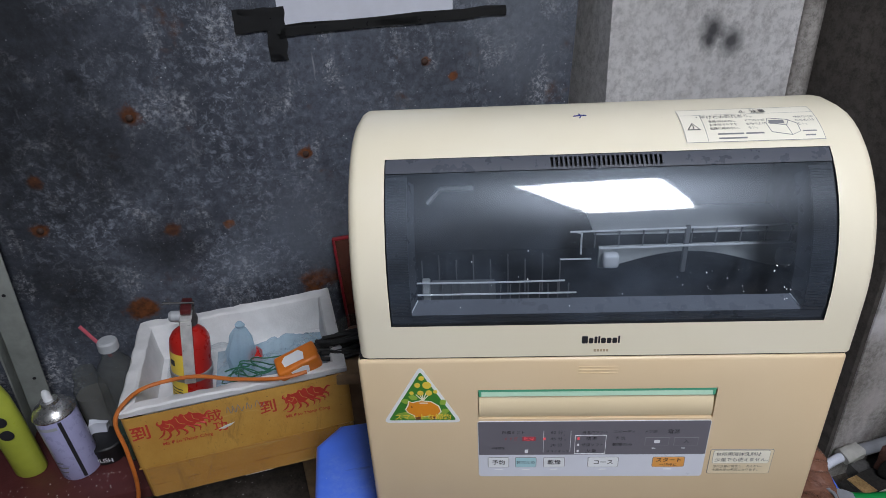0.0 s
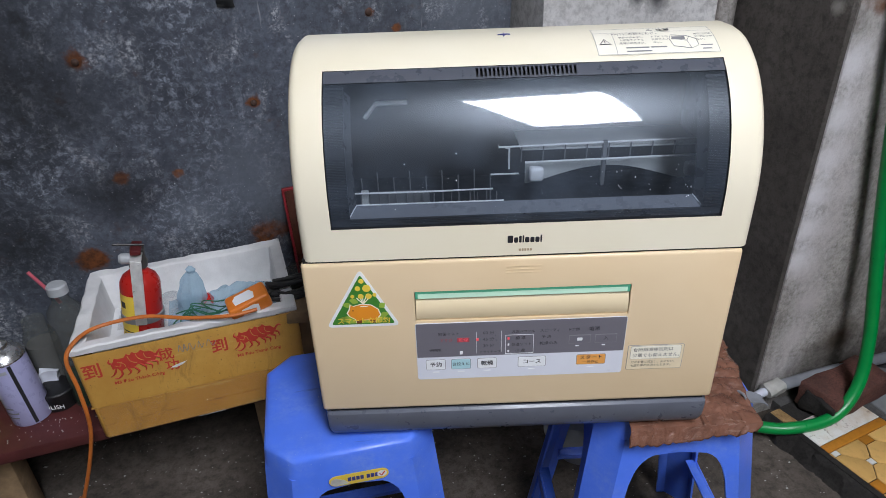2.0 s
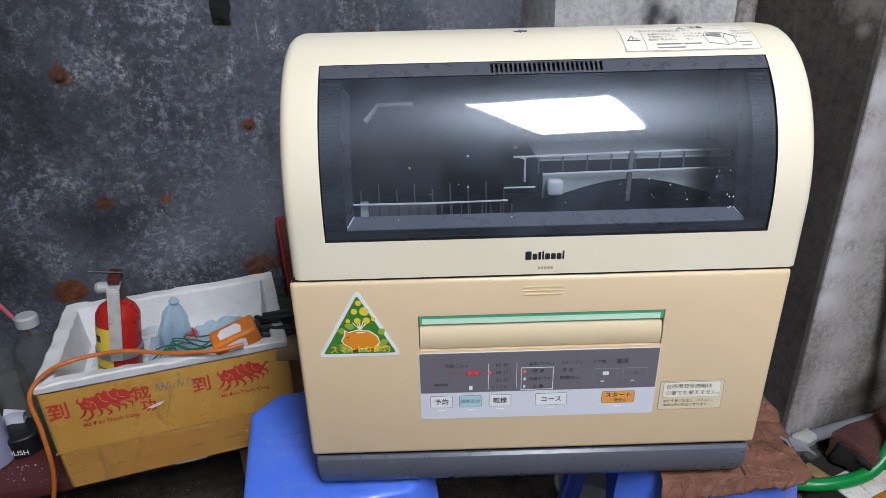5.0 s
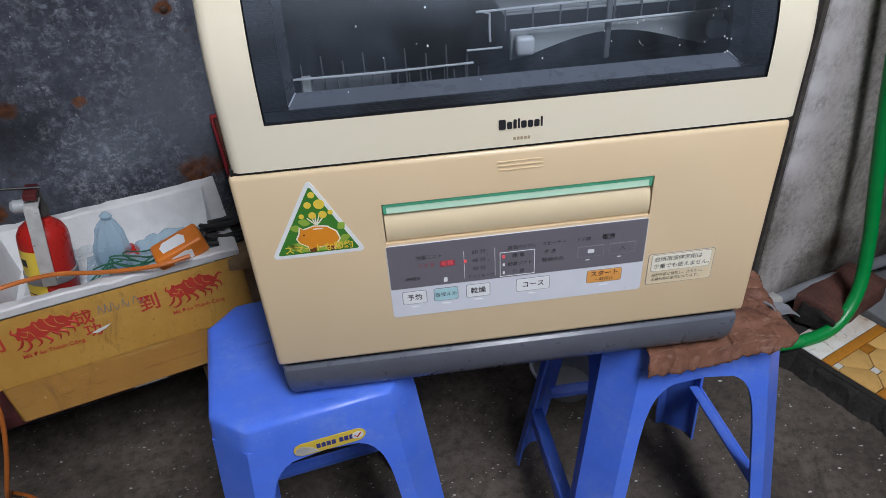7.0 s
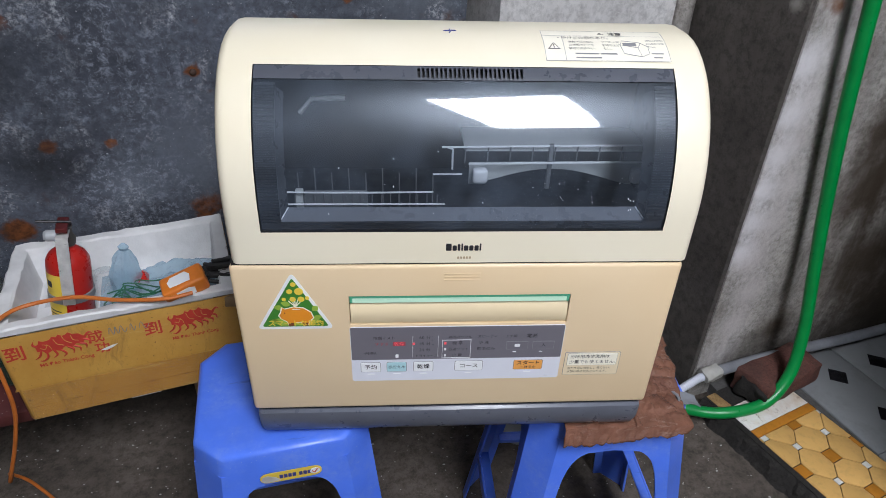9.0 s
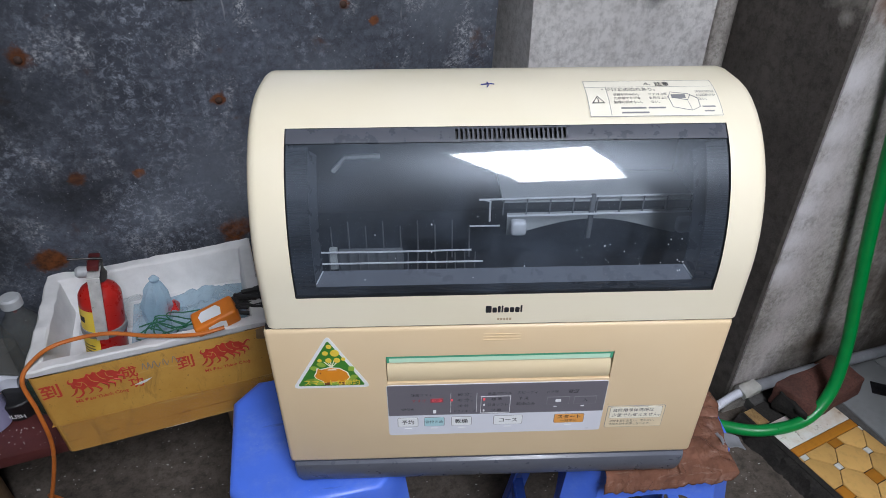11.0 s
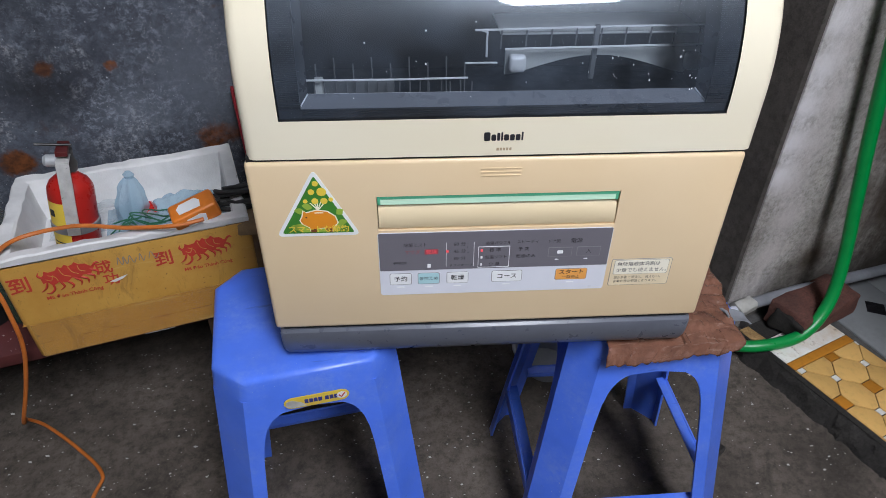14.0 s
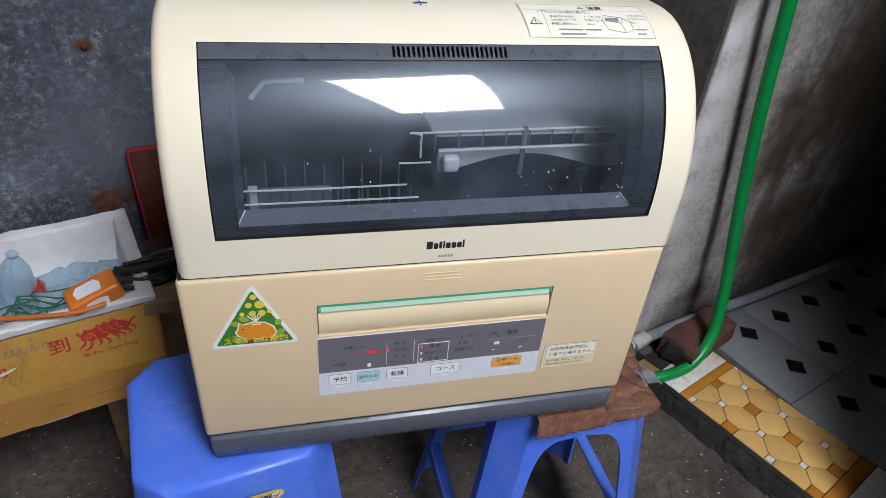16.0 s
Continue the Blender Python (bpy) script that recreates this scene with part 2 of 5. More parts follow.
solo("floor", block(-2.2, 0.04, -3.7, 0.7, -0.12, 0.0), M["floor"], "dark damp cement floor with scattered specks", "floor", ROOM, kind="structure")
solo("floor_inner_room", block(0.04, 2.6, -3.7, 0.0, -0.12, 0.0275), M["room_wall"], "white tiled floor darkened for shade, with small black diamonds", "floor", ROOM, kind="structure")
wall("wall_right", -0.02, 2.6, 0.0, 0.25, 0.0, 2.5, M["right_wall"], "stained grey plaster wall with worn corner, shade painted in further along")
wall("wall_pier", -0.441, -0.0335, 0.27, 0.52, 0.0, 2.5, M["pier"], "pale grey concrete pier with a sooty smudge")
# side of the wall, in a much darker brown than its front
wall("wall_return", -0.032, -0.0205, 0.003, 0.5, 0.0, 2.5, M["dark_wall"], "dark brown concrete side of the wall")
solo("wall_ridge", tube([(-0.05, 0.262, 0.0), (-0.05, 0.262, 2.5)], 0.018, 12, 0), M["right_wall"], "rough plaster ridge in the wall corner", "trim", ROOM, kind="structure")
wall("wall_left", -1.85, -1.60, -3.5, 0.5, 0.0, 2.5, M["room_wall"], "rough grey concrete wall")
# added walls that close the rooms, dark so they bounce little light
wall("wall_behind", -1.85, 2.6, -3.7, -3.5, 0.0, 2.5, M["room_wall"], "added unseen dark grey wall closing the room")
wall("wall_far", 2.4, 2.6, -3.5, 0.0, 0.0, 2.5, M["dark_wall"], "added dark wall closing the inner room")
# out of view; the edge is placed to keep lamp light off the inner room
wall("wall_doorway", 0.06, 0.22, -3.5, -0.535, 0.0, 2.5, M["room_wall"], "unseen grey wall beside the doorway, shading the inner room")
wall("wall_lintel", 0.12, 0.22, -0.533, 0.0, 2.0, 2.5, M["room_wall"], "unseen wall over the doorway")
# added roof, out of view, dark for the same reason
solo("ceiling", block(-1.85, 2.6, -3.7, 0.6, 2.5, 2.6), M["room_wall"], "added unseen dark grey roof closing the room", "ceiling", ROOM, kind="structure")
metal = solo("wall_metal", block(-1.62, -0.467, 0.0, 0.02, -0.66, 1.86), M["metal_wall"], "dark scuffed sheet metal wall with rust spots", "wall",
             ROOM @ pose(0, 0.375, 0.65, 6.8, 0, 0), kind="structure")

lamp_mat = Nodes("lit_panel")
lamp_mat.bsdf.inputs["Emission Color"].default_value = (0.885, 0.915, 1.0, 1)
lamp_mat.bsdf.inputs["Emission Strength"].default_value = LAMP_POWER
LAMP = pose(0.465, -1.47, 2.4, 0, 0, 17.5)
ceiling_light = thing("ceiling_light", "large bright white light panel under the roof", "lamp", LAMP)
part("diffuser", block(-0.25, 0.275, -0.69, 0.69, 0.0, 0.012, 0.003), lamp_mat.done((0.9, 0.9, 0.9), 0.4), ceiling_light)
part("housing", block(-0.27, 0.295, -0.71, 0.71, 0.013, 0.098, 0.004), M["styro"], ceiling_light)

# ---- more materials ----
def rusty_spots(spots):
    """Old sheet metal with rust blooms at given places (a, z, radius)."""
    n = Nodes("", M["metal_wall"])
    colour = n.bsdf.inputs["Base Color"].links[0].from_socket
    ragged = n.ramp(n.noise(30, 6, 0.7), 0.25, 0.75, 0.35, 1.75)
    rust = n.mix(n.ramp(n.noise(70, 5), 0.35, 0.65), (0.08, 0.027, 0.012), (0.27, 0.095, 0.032))
    for a, z, r in spots:
        d = n.tree.nodes.new("ShaderNodeVectorMath")
        d.operation = "DISTANCE"
        d.inputs[1].default_value = (a, 0, z)
        n.link(n.co, d.inputs[0])
        colour = n.mix(n.ramp(n.times(d.outputs["Value"], ragged), r * 1.15, r * 0.65), colour, rust)
    n.link(colour, n.bsdf.inputs["Base Color"])


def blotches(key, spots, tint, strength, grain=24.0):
    """Stains, wear and painted shade of a given colour at given places (a, b, z, radius) on one of the walls."""
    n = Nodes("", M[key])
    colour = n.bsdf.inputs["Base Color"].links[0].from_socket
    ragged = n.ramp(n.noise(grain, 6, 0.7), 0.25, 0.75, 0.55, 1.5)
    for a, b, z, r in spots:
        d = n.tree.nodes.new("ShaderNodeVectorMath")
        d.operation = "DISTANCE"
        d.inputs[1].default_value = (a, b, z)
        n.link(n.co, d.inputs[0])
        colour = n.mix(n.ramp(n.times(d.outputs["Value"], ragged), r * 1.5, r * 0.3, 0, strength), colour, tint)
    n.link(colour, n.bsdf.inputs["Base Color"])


def see_through(name, colour, clear, rough=0.15, crinkle=0.002):
    """Thin clear plastic: part of the light passes straight, the rest is coloured and glossy."""
    n = Nodes(name)
    n.bsdf.inputs["Base Color"].default_value = rgb(colour)
    n.bsdf.inputs["Roughness"].default_value = rough
    tr = n.add("ShaderNodeBsdfTransparent", Color=rgb(tuple(min(1, c * 0.35 + 0.65) for c in colour)))
    mx = n.add("ShaderNodeMixShader", Fac=clear)
    n.bump(n.noise(75, 6, 0.7, 1.0), 0.6, crinkle)
    n.link(n.bsdf.outputs[0], mx.inputs[1])
    n.link(tr.outputs[0], mx.inputs[2])
    n.link(mx.outputs[0], n.out.inputs[0])
    return n.mat


def vary(name, colour, amount=0.25, rough=0.35, scale=60.0):
    """Alike pieces that differ a little from one another."""
    n = Nodes(name)
    info = n.add("ShaderNodeObjectInfo")
    c = n.mix(n.ramp(info.outputs["Random"], 0, 1), colour, tuple(v * (1 - amount) for v in colour))
    c = n.mix(n.ramp(n.noise(scale, 6, 0.7), 0.5, 0.75, 0, 0.45), c, tuple(v * 0.45 for v in colour))
    return n.done(c, rough)


rusty_spots([(-0.974, -0.183, 0.030), (-0.935, -0.18, 0.018), (-1.291, -0.178, 0.028), (-1.201, -0.021, 0.014), (-1.106, -0.027, 0.010), (-1.212, 0.189, 0.017),
             (-1.397, 0.016, 0.014), (-0.739, 0.226, 0.009), (-0.69, 0.195, 0.008), (-0.955, 0.088, 0.012), (-1.375, 0.104, 0.012), (-0.70, 0.30, 0.012)])
# paler patches on the sheet metal
blotches("metal_wall", [(-0.55, 0.0, 0.22, 0.09), (-0.52, 0.0, 0.36, 0.11), (-0.62, 0.0, 0.30, 0.07), (-0.98, 0.0, -0.06, 0.10), (-0.90, 0.0, -0.12, 0.07), (-1.10, 0.0, -0.11, 0.05), (-0.78, 0.0, 0.10, 0.06)], (0.24, 0.27, 0.32), 0.42, 55)
# darker patches over the left part of the sheet metal
blotches("metal_wall", [(-1.40, 0.0, 0.30, 0.16), (-1.28, 0.0, 0.14, 0.10), (-1.50, 0.0, 0.12, 0.16), (-1.22, 0.0, -0.05, 0.06), (-1.38, 0.0, -0.12, 0.08), (-1.30, 0.0, 0.42, 0.10)], (0.014, 0.015, 0.017), 0.62, 18)
blotches("pier", [(-0.245, 0.27, 0.89, 0.022), (-0.205, 0.27, 0.868, 0.024), (-0.25, 0.27, 0.872, 0.016)], (0.05, 0.05, 0.055), 0.9)
blotches("right_wall", [(0.0, 0.0, 0.40, 0.035), (0.0, 0.0, 0.47, 0.035), (0.0, 0.0, 0.54, 0.035), (0.005, 0.0, 0.61, 0.035), (0.005, 0.0, 0.69, 0.04), (0.0, 0.0, 0.78, 0.04)], (0.82, 0.80, 0.82), 0.85, 60)
# brown stains; the large ones also paint in the inner room's shade
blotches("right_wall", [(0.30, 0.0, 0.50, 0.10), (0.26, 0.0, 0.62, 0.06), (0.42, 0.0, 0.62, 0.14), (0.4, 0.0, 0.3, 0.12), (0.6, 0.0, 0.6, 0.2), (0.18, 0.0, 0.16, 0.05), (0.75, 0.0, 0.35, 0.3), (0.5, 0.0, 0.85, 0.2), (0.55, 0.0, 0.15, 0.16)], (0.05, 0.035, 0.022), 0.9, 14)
blotches("right_wall", [(0.035 + 0.012 * (i % 3), 0.0, 0.12 + 0.085 * i, 0.045) for i in range(11)], (0.66, 0.62, 0.62), 0.6, 90)
# row of dark patches along the wall foot
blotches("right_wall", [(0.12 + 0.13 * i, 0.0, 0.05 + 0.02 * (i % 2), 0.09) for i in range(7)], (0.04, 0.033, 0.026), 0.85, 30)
blotches("right_wall", [(0.012, 0.0, 0.905, 0.03), (0.03, 0.0, 0.87, 0.014)], (0.16, 0.065, 0.025), 0.9, 40)
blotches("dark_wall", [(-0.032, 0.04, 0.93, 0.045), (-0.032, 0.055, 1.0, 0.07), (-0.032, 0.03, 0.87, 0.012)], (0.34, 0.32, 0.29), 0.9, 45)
M["cream_handle"] = aged_plastic("cream_handle_plastic", (0.70, 0.585, 0.395), (0.66, 0.54, 0.34))
def tinted_pane():
    """Smoked pane: a clear tinted part, a mirror part, and the haze of scratches and dried film."""
    n = Nodes("tinted_glass")
    facing = n.add("ShaderNodeLayerWeight", Blend=0.5)
    edge = n.add("ShaderNodeMath")
    edge.operation = "POWER"
    edge.inputs[1].default_value = 5.0
    n.link(facing.outputs["Facing"], edge.inputs[0])
    gloss = n.ramp(edge.outputs[0], 0.0, 1.0, 0.085, 0.95)
    clear = n.add("ShaderNodeBsdfTransparent", Color=(0.65, 0.69, 0.74, 1))
    sharp = n.add("ShaderNodeBsdfGlossy", Roughness=0.025)
    soft = n.add("ShaderNodeBsdfGlossy", Roughness=0.34, Color=(0.78, 0.88, 1.0, 1))
    film = n.add("ShaderNodeBsdfDiffuse", Color=(0.46, 0.60, 0.82, 1))
    a, b, c = (n.add("ShaderNodeMixShader") for _ in range(3))
    n.link(n.ramp(n.noise(11, 6, 0.7, 0.6), 0.38, 0.74, 0.012, 0.085), a.inputs[0])
    n.link(clear.outputs[0], a.inputs[1])
    n.link(film.outputs[0], a.inputs[2])
    b.inputs[0].default_value = 0.50
    n.link(sharp.outputs[0], b.inputs[1])
    n.link(soft.outputs[0], b.inputs[2])
    n.link(gloss, c.inputs[0])
    n.link(a.outputs[0], c.inputs[1])
    n.link(b.outputs[0], c.inputs[2])
    n.link(c.outputs[0], n.out.inputs[0])
    return n.mat


M["glass"] = tinted_pane()
M["white"] = simple("white_print", (0.78, 0.80, 0.82), 0.4, dirt=0.03)
M["label"] = simple("label_cream", (0.84, 0.80, 0.68), 0.45, dirt=0.01)
M["label_sheet"] = simple("label_sheet", (0.76, 0.64, 0.44), 0.4, dirt=0.03)
M["faint_print"] = simple("faint_print", (0.42, 0.32, 0.20), 0.4, dirt=0.02)
M["lettering"] = simple("dark_print", (0.018, 0.018, 0.022), 0.5, dirt=0.02)
M["grey_print"] = simple("grey_print", (0.22, 0.22, 0.23), 0.5, dirt=0.02)
M["panel_grey"] = simple("panel_grey", (0.155, 0.148, 0.172), 0.35, dirt=0.03)
M["panel_white"] = simple("panel_silver_white", (0.66, 0.68, 0.75), 0.35, dirt=0.02)
M["button_blue"] = simple("pale_blue_print", (0.40, 0.63, 0.68), 0.4, dirt=0.02)
M["button_orange"] = simple("orange_print", (0.78, 0.36, 0.09), 0.4, dirt=0.02)
M["green_strip"] = simple("pale_green_plastic", (0.58, 0.86, 0.66), 0.2, dirt=0.03)
M["green_edge"] = simple("sea_green_plastic", (0.09, 0.42, 0.25), 0.2, dirt=0.03)
M["tub"] = simple("tub_grey", (0.022, 0.026, 0.032), 0.45, dirt=0.1)
M["rim"] = simple("rim_grey", (0.21, 0.22, 0.245), 0.3, dirt=0.06)
# darker copy of the rim grey: the cheeks' shade is in the colour
M["rim_shaded"] = simple("shaded_rim_grey", (0.06, 0.065, 0.075), 0.3, dirt=0.06)
M["rim_edge"] = simple("pale_edge", (0.85, 0.87, 0.9), 0.35, dirt=0.05)
M["tray_grey"] = simple("grey_basket_plastic", (0.20, 0.205, 0.21), 0.5, dirt=0.1)
M["wire"] = simple("coated_wire", (0.95, 0.95, 0.95), 0.25, 0.0, dirt=0.05)
M["tine_grey"] = simple("tine_grey", (0.16, 0.16, 0.165), 0.5, dirt=0.06)
M["rack_plate"] = simple("grey_rack_plastic", (0.62, 0.63, 0.60), 0.5, dirt=0.06)
M["led"] = Nodes("red_lamp")
M["led"].bsdf.inputs["Emission Color"].default_value = (1.0, 0.08, 0.1, 1)
M["led"].bsdf.inputs["Emission Strength"].default_value = 0.2
M["led"] = M["led"].done((0.7, 0.1, 0.12), 0.4)
M["led_dim"] = simple("dim_red_lamp", (0.34, 0.06, 0.08), 0.4, dirt=0.02)
M["stick_green"] = simple("sticker_green", (0.05, 0.22, 0.03), 0.4, dirt=0.1, scale=40)
M["stick_lime"] = simple("sticker_lime", (0.30, 0.45, 0.06), 0.4, dirt=0.08, scale=40)
M["stick_orange"] = simple("sticker_orange", (0.75, 0.27, 0.02), 0.4, dirt=0.05)
M["gold"] = simple("sticker_yellow", (0.82, 0.60, 0.07), 0.4, dirt=0.05)
M["brown_print"] = simple("brown_print", (0.16, 0.05, 0.015), 0.4, dirt=0.03)
M["navy"] = simple("navy_print", (0.03, 0.04, 0.22), 0.4, dirt=0.03)
M["red_print"] = simple("red_print", (0.52, 0.045, 0.03), 0.55, dirt=0.1, scale=50)
M["red_paint"] = simple("red_enamel", (0.50, 0.02, 0.015), 0.3, dirt=0.08)
M["steel"] = simple("worn_steel", (0.74, 0.74, 0.72), 0.35, 0.35, dirt=0.15, scale=50)
M["chrome"] = simple("dull_chrome", (0.62, 0.62, 0.62), 0.25, 0.9, dirt=0.1)
M["orange_plastic"] = simple("orange_plastic", (0.72, 0.20, 0.02), 0.4, dirt=0.1)
M["orange_cord"] = simple("orange_cord", (0.60, 0.17, 0.03), 0.45, dirt=0.15)
M["black_cord"] = simple("black_rubber", (0.02, 0.02, 0.02), 0.6, dirt=0.1)
M["green_cord"] = simple("green_cord", (0.02, 0.13, 0.07), 0.5, dirt=0.1)
M["hose"] = simple("green_hose", (0.0, 0.27, 0.055), 0.35, dirt=0.08)
M["blue_film"] = see_through("blue_film", (0.58, 0.80, 0.95), 0.52, 0.07, 0.04)
M["clear_film"] = see_through("clear_film", (0.75, 0.78, 0.8), 0.88, 0.12)
M["tape_film"] = see_through("tape_film", (0.92, 0.78, 0.46), 0.92, 0.09, 0.06)
M["bottle_plastic"] = see_through("bottle_plastic", (0.42, 0.44, 0.42), 0.90, 0.08)
M["dark_liquid"] = simple("dark_liquid", (0.012, 0.05, 0.018), 0.1)
M["brick"] = concrete("old_red_brick", (0.20, 0.085, 0.065), (0.09, 0.042, 0.035), (0.05, 0.04, 0.035), 0.5, 14)
M["kerb"] = concrete("black_cement", (0.05, 0.046, 0.042), (0.022, 0.02, 0.019), (0.015, 0.014, 0.013), 0.5, 12)
wt = Nodes("worn_white_tile")
c_ = wt.mix(wt.ramp(wt.noise(14, 6, 0.7), 0.45, 0.72, 0, 0.7), (0.76, 0.74, 0.70), (0.50, 0.36, 0.20))
c_ = wt.mix(wt.ramp(wt.noise(60, 5, 0.7), 0.60, 0.68, 0, 0.7), c_, (0.16, 0.10, 0.06))
M["worn_tile"] = wt.done(c_, 0.35)
M["worn_edge"] = concrete("worn_orange_tile", (0.55, 0.36, 0.16), (0.34, 0.20, 0.08), (0.14, 0.08, 0.04), 0.6, 16)
M["tile_yellow"] = vary("yellow_tile", (0.70, 0.42, 0.14), 0.22)
M["tile_orange"] = vary("orange_tile", (0.50, 0.20, 0.025), 0.25)
M["tile_white"] = vary("white_tile", (0.74, 0.73, 0.70), 0.15)
# white tiles toned down to grey: the inner room's shade is in the colour
M["floor_tile"] = vary("shaded_white_tile", (0.27, 0.28, 0.29), 0.1, 0.25, 12)
M["floor_black"] = vary("black_floor_inlay", (0.012, 0.012, 0.014), 0.2, 0.25)
cl = Nodes("brown_plastic_cloth")
c_ = cl.mix(cl.ramp(cl.noise(22, 6), 0.35, 0.7), (0.23, 0.105, 0.068), (0.11, 0.048, 0.031))
c_ = cl.mix(cl.ramp(cl.noise(70, 6, 0.7, 1.0, (0.5, 1.5, 1)), 0.56, 0.68, 0, 0.55), c_, (0.36, 0.24, 0.19))
cl.bump(cl.noise(60, 7, 0.7, 1.2), 0.7, 0.006)
M["cloth"] = cl.done(c_, 0.24)
M["pipe"] = simple("grey_pipe", (0.23, 0.24, 0.265), 0.4, dirt=0.15)
M["conduit"] = simple("pale_conduit", (0.44, 0.43, 0.40), 0.5, dirt=0.15)
M["lavender"] = simple("lavender_can", (0.42, 0.42, 0.66), 0.3, dirt=0.05)
M["lime"] = simple("lime_bottle", (0.42, 0.47, 0.06), 0.35, dirt=0.08)
M["cap_green"] = simple("green_cap", (0.03, 0.32, 0.07), 0.4)
M["cap_grey"] = simple("grey_cap", (0.42, 0.44, 0.46), 0.4)
M["jar_dust"] = simple("grey_dust", (0.13, 0.125, 0.12), 0.8, dirt=0.2)
M["valve_grey"] = simple("grimy_valve", (0.10, 0.095, 0.09), 0.5, 0.3, dirt=0.2)
M["pink"] = simple("pink_straw", (0.6, 0.12, 0.16), 0.4)
M["iron"] = simple("painted_iron", (0.30, 0.32, 0.30), 0.55, dirt=0.2, scale=20, bump=0.2)
la = Nodes("brown_lacquer")
c_ = la.mix(la.ramp(la.noise(9, 5), 0.35, 0.7), (0.15, 0.055, 0.035), (0.07, 0.022, 0.015))
c_ = la.mix(la.ramp(la.noise(32, 6, 0.7, 2.5), 0.52, 0.62, 0, 0.6), c_, (0.035, 0.014, 0.012))
la.bump(la.noise(26, 4, 0.6, 2.0), 0.3, 0.003)
M["lacquer"] = la.done(c_, 0.16)
M["copper_brown"] = simple("copper_brown", (0.27, 0.125, 0.07), 0.3, dirt=0.2, scale=25)
M["red_rim"] = simple("red_rim", (0.35, 0.02, 0.03), 0.4)
M["wood"] = simple("rough_wood", (0.33, 0.22, 0.12), 0.8, dirt=0.2, scale=40, bump=0.5, grain=150)
M["paper"] = simple("white_paper", (0.70, 0.72, 0.80), 0.7, dirt=0.04)
M["tape"] = simple("black_tape", (0.018, 0.019, 0.02), 0.35)
M["speck"] = simple("pale_specks", (0.55, 0.54, 0.5), 0.8, dirt=0.2)


def lettering(text, size, material, parent, m, name="lettering", align="CENTER", bend=None, wide=1.0):
    """Printed words as a thin flat mesh."""
    cu = bpy.data.curves.new("words", "FONT")
    cu.body, cu.size, cu.align_x, cu.align_y = text, size, align, "CENTER"
    cu.resolution_u, cu.offset = 3, size * (0.016 if size > 0.0065 else 0.0)
    ob = new("words", cu)
    me = bpy.data.meshes.new_from_object(ob.evaluated_get(bpy.context.evaluated_depsgraph_get()))
    bpy.data.objects.remove(ob)
    bpy.data.curves.remove(cu)
    bm = bmesh.new()
    bm.from_mesh(me)
    bpy.data.meshes.remove(me)
    for v in bm.verts:
        v.co.x *= wide
    if bend:
        bm.transform(m)
        bend(bm)
        m = None
    return part(name, bm, material, parent, m=m)


def front(x, z, off=0.0012):
    """A place on the dishwasher's front face, looking out of it."""
    return pose(x, -off, z, 90, 0, 0)


# ---- dishwasher ----
XC = 0.004
W2 = 0.2333
LID_X0, LID_X1 = -0.2272, 0.2400
Z_BASE, Z_LOW, Z_SEAM = 0.4665, 0.513, 0.7195
DEPTH = 0.285
WX0, WX1 = -0.1925, 0.2045        # window from side to side


def arc(deg, off=0.0):
    """A point (y, z) on the curved front; off lifts it outwards."""
    t = radians(deg)
    n = Vector((-math.cos(t) / 0.12, math.sin(t) / 0.15)).normalized()
    return (0.12 - 0.12 * math.cos(t) + n.x * off, 0.772 + 0.15 * math.sin(t) + n.y * off)


ARC = [60.4 * i / 12 for i in range(13)] + [68, 75, 82, 90]
PROF = [(0.0, Z_SEAM + 0.001), (0.0, 0.74), (0.0, 0.7575)] + [arc(d) for d in ARC] + \
    [(0.15, 0.9212), (0.165, 0.9185), (0.178, 0.911), (0.22, 0.897), (0.262, 0.874), (0.28, 0.85), (DEPTH, 0.81), (DEPTH, Z_SEAM + 0.001)]
WIN0, WIN1 = 2, 15


def inset_profile(d):
    out = []
    for i, (y, z) in enumerate(PROF):
        if i in (0, len(PROF) - 1):
            out.append((y + (d if i == 0 else -d), z))
            continue
        t = (Vector(PROF[i + 1]) - Vector(PROF[i - 1])).normalized()
        out.append((y + t.y * d, z - t.x * d))
    return out


def shell(stations, skip):
    bm = bmesh.new()
    grid = [[bm.verts.new((x, y, z)) for y, z in inset_profile(d)] for x, d in stations]
    for i in range(len(grid) - 1):
        for j in range(len(PROF) - 1):
            if i == skip and WIN0 <= j < WIN1:
                continue
            bm.faces.new((grid[i][j], grid[i + 1][j], grid[i + 1][j + 1], grid[i][j + 1]))
    bm.faces.new(grid[0])
    bm.faces.new(grid[-1][::-1])
    return bm


dishwasher = thing("dishwasher", "cream countertop dishwasher with dark curved window, aged yellowish", "dishwasher")
R0 = 0.010
edge = [(0, R0), (R0 * 0.08, R0 * 0.6), (R0 * 0.3, R0 * 0.28), (R0 * 0.65, R0 * 0.06), (R0, 0)]
stations = [(LID_X0 + x, d) for x, d in edge] + [(WX0, 0), (WX1, 0)] + [(LID_X1 - x, d) for x, d in edge[::-1]]
door = part("upper_door", shell(stations, 5), M["cream_top"], dishwasher)
liner = [(XC - W2 + 0.006, 0.007), (WX0 + 0.002, 0.007), (WX1 - 0.002, 0.007), (XC + W2 - 0.006, 0.007)]
part("liner", shell(liner, 1), M["tub"], door)

# window reveal, glass, top bar with vent slots
bm = bmesh.new()
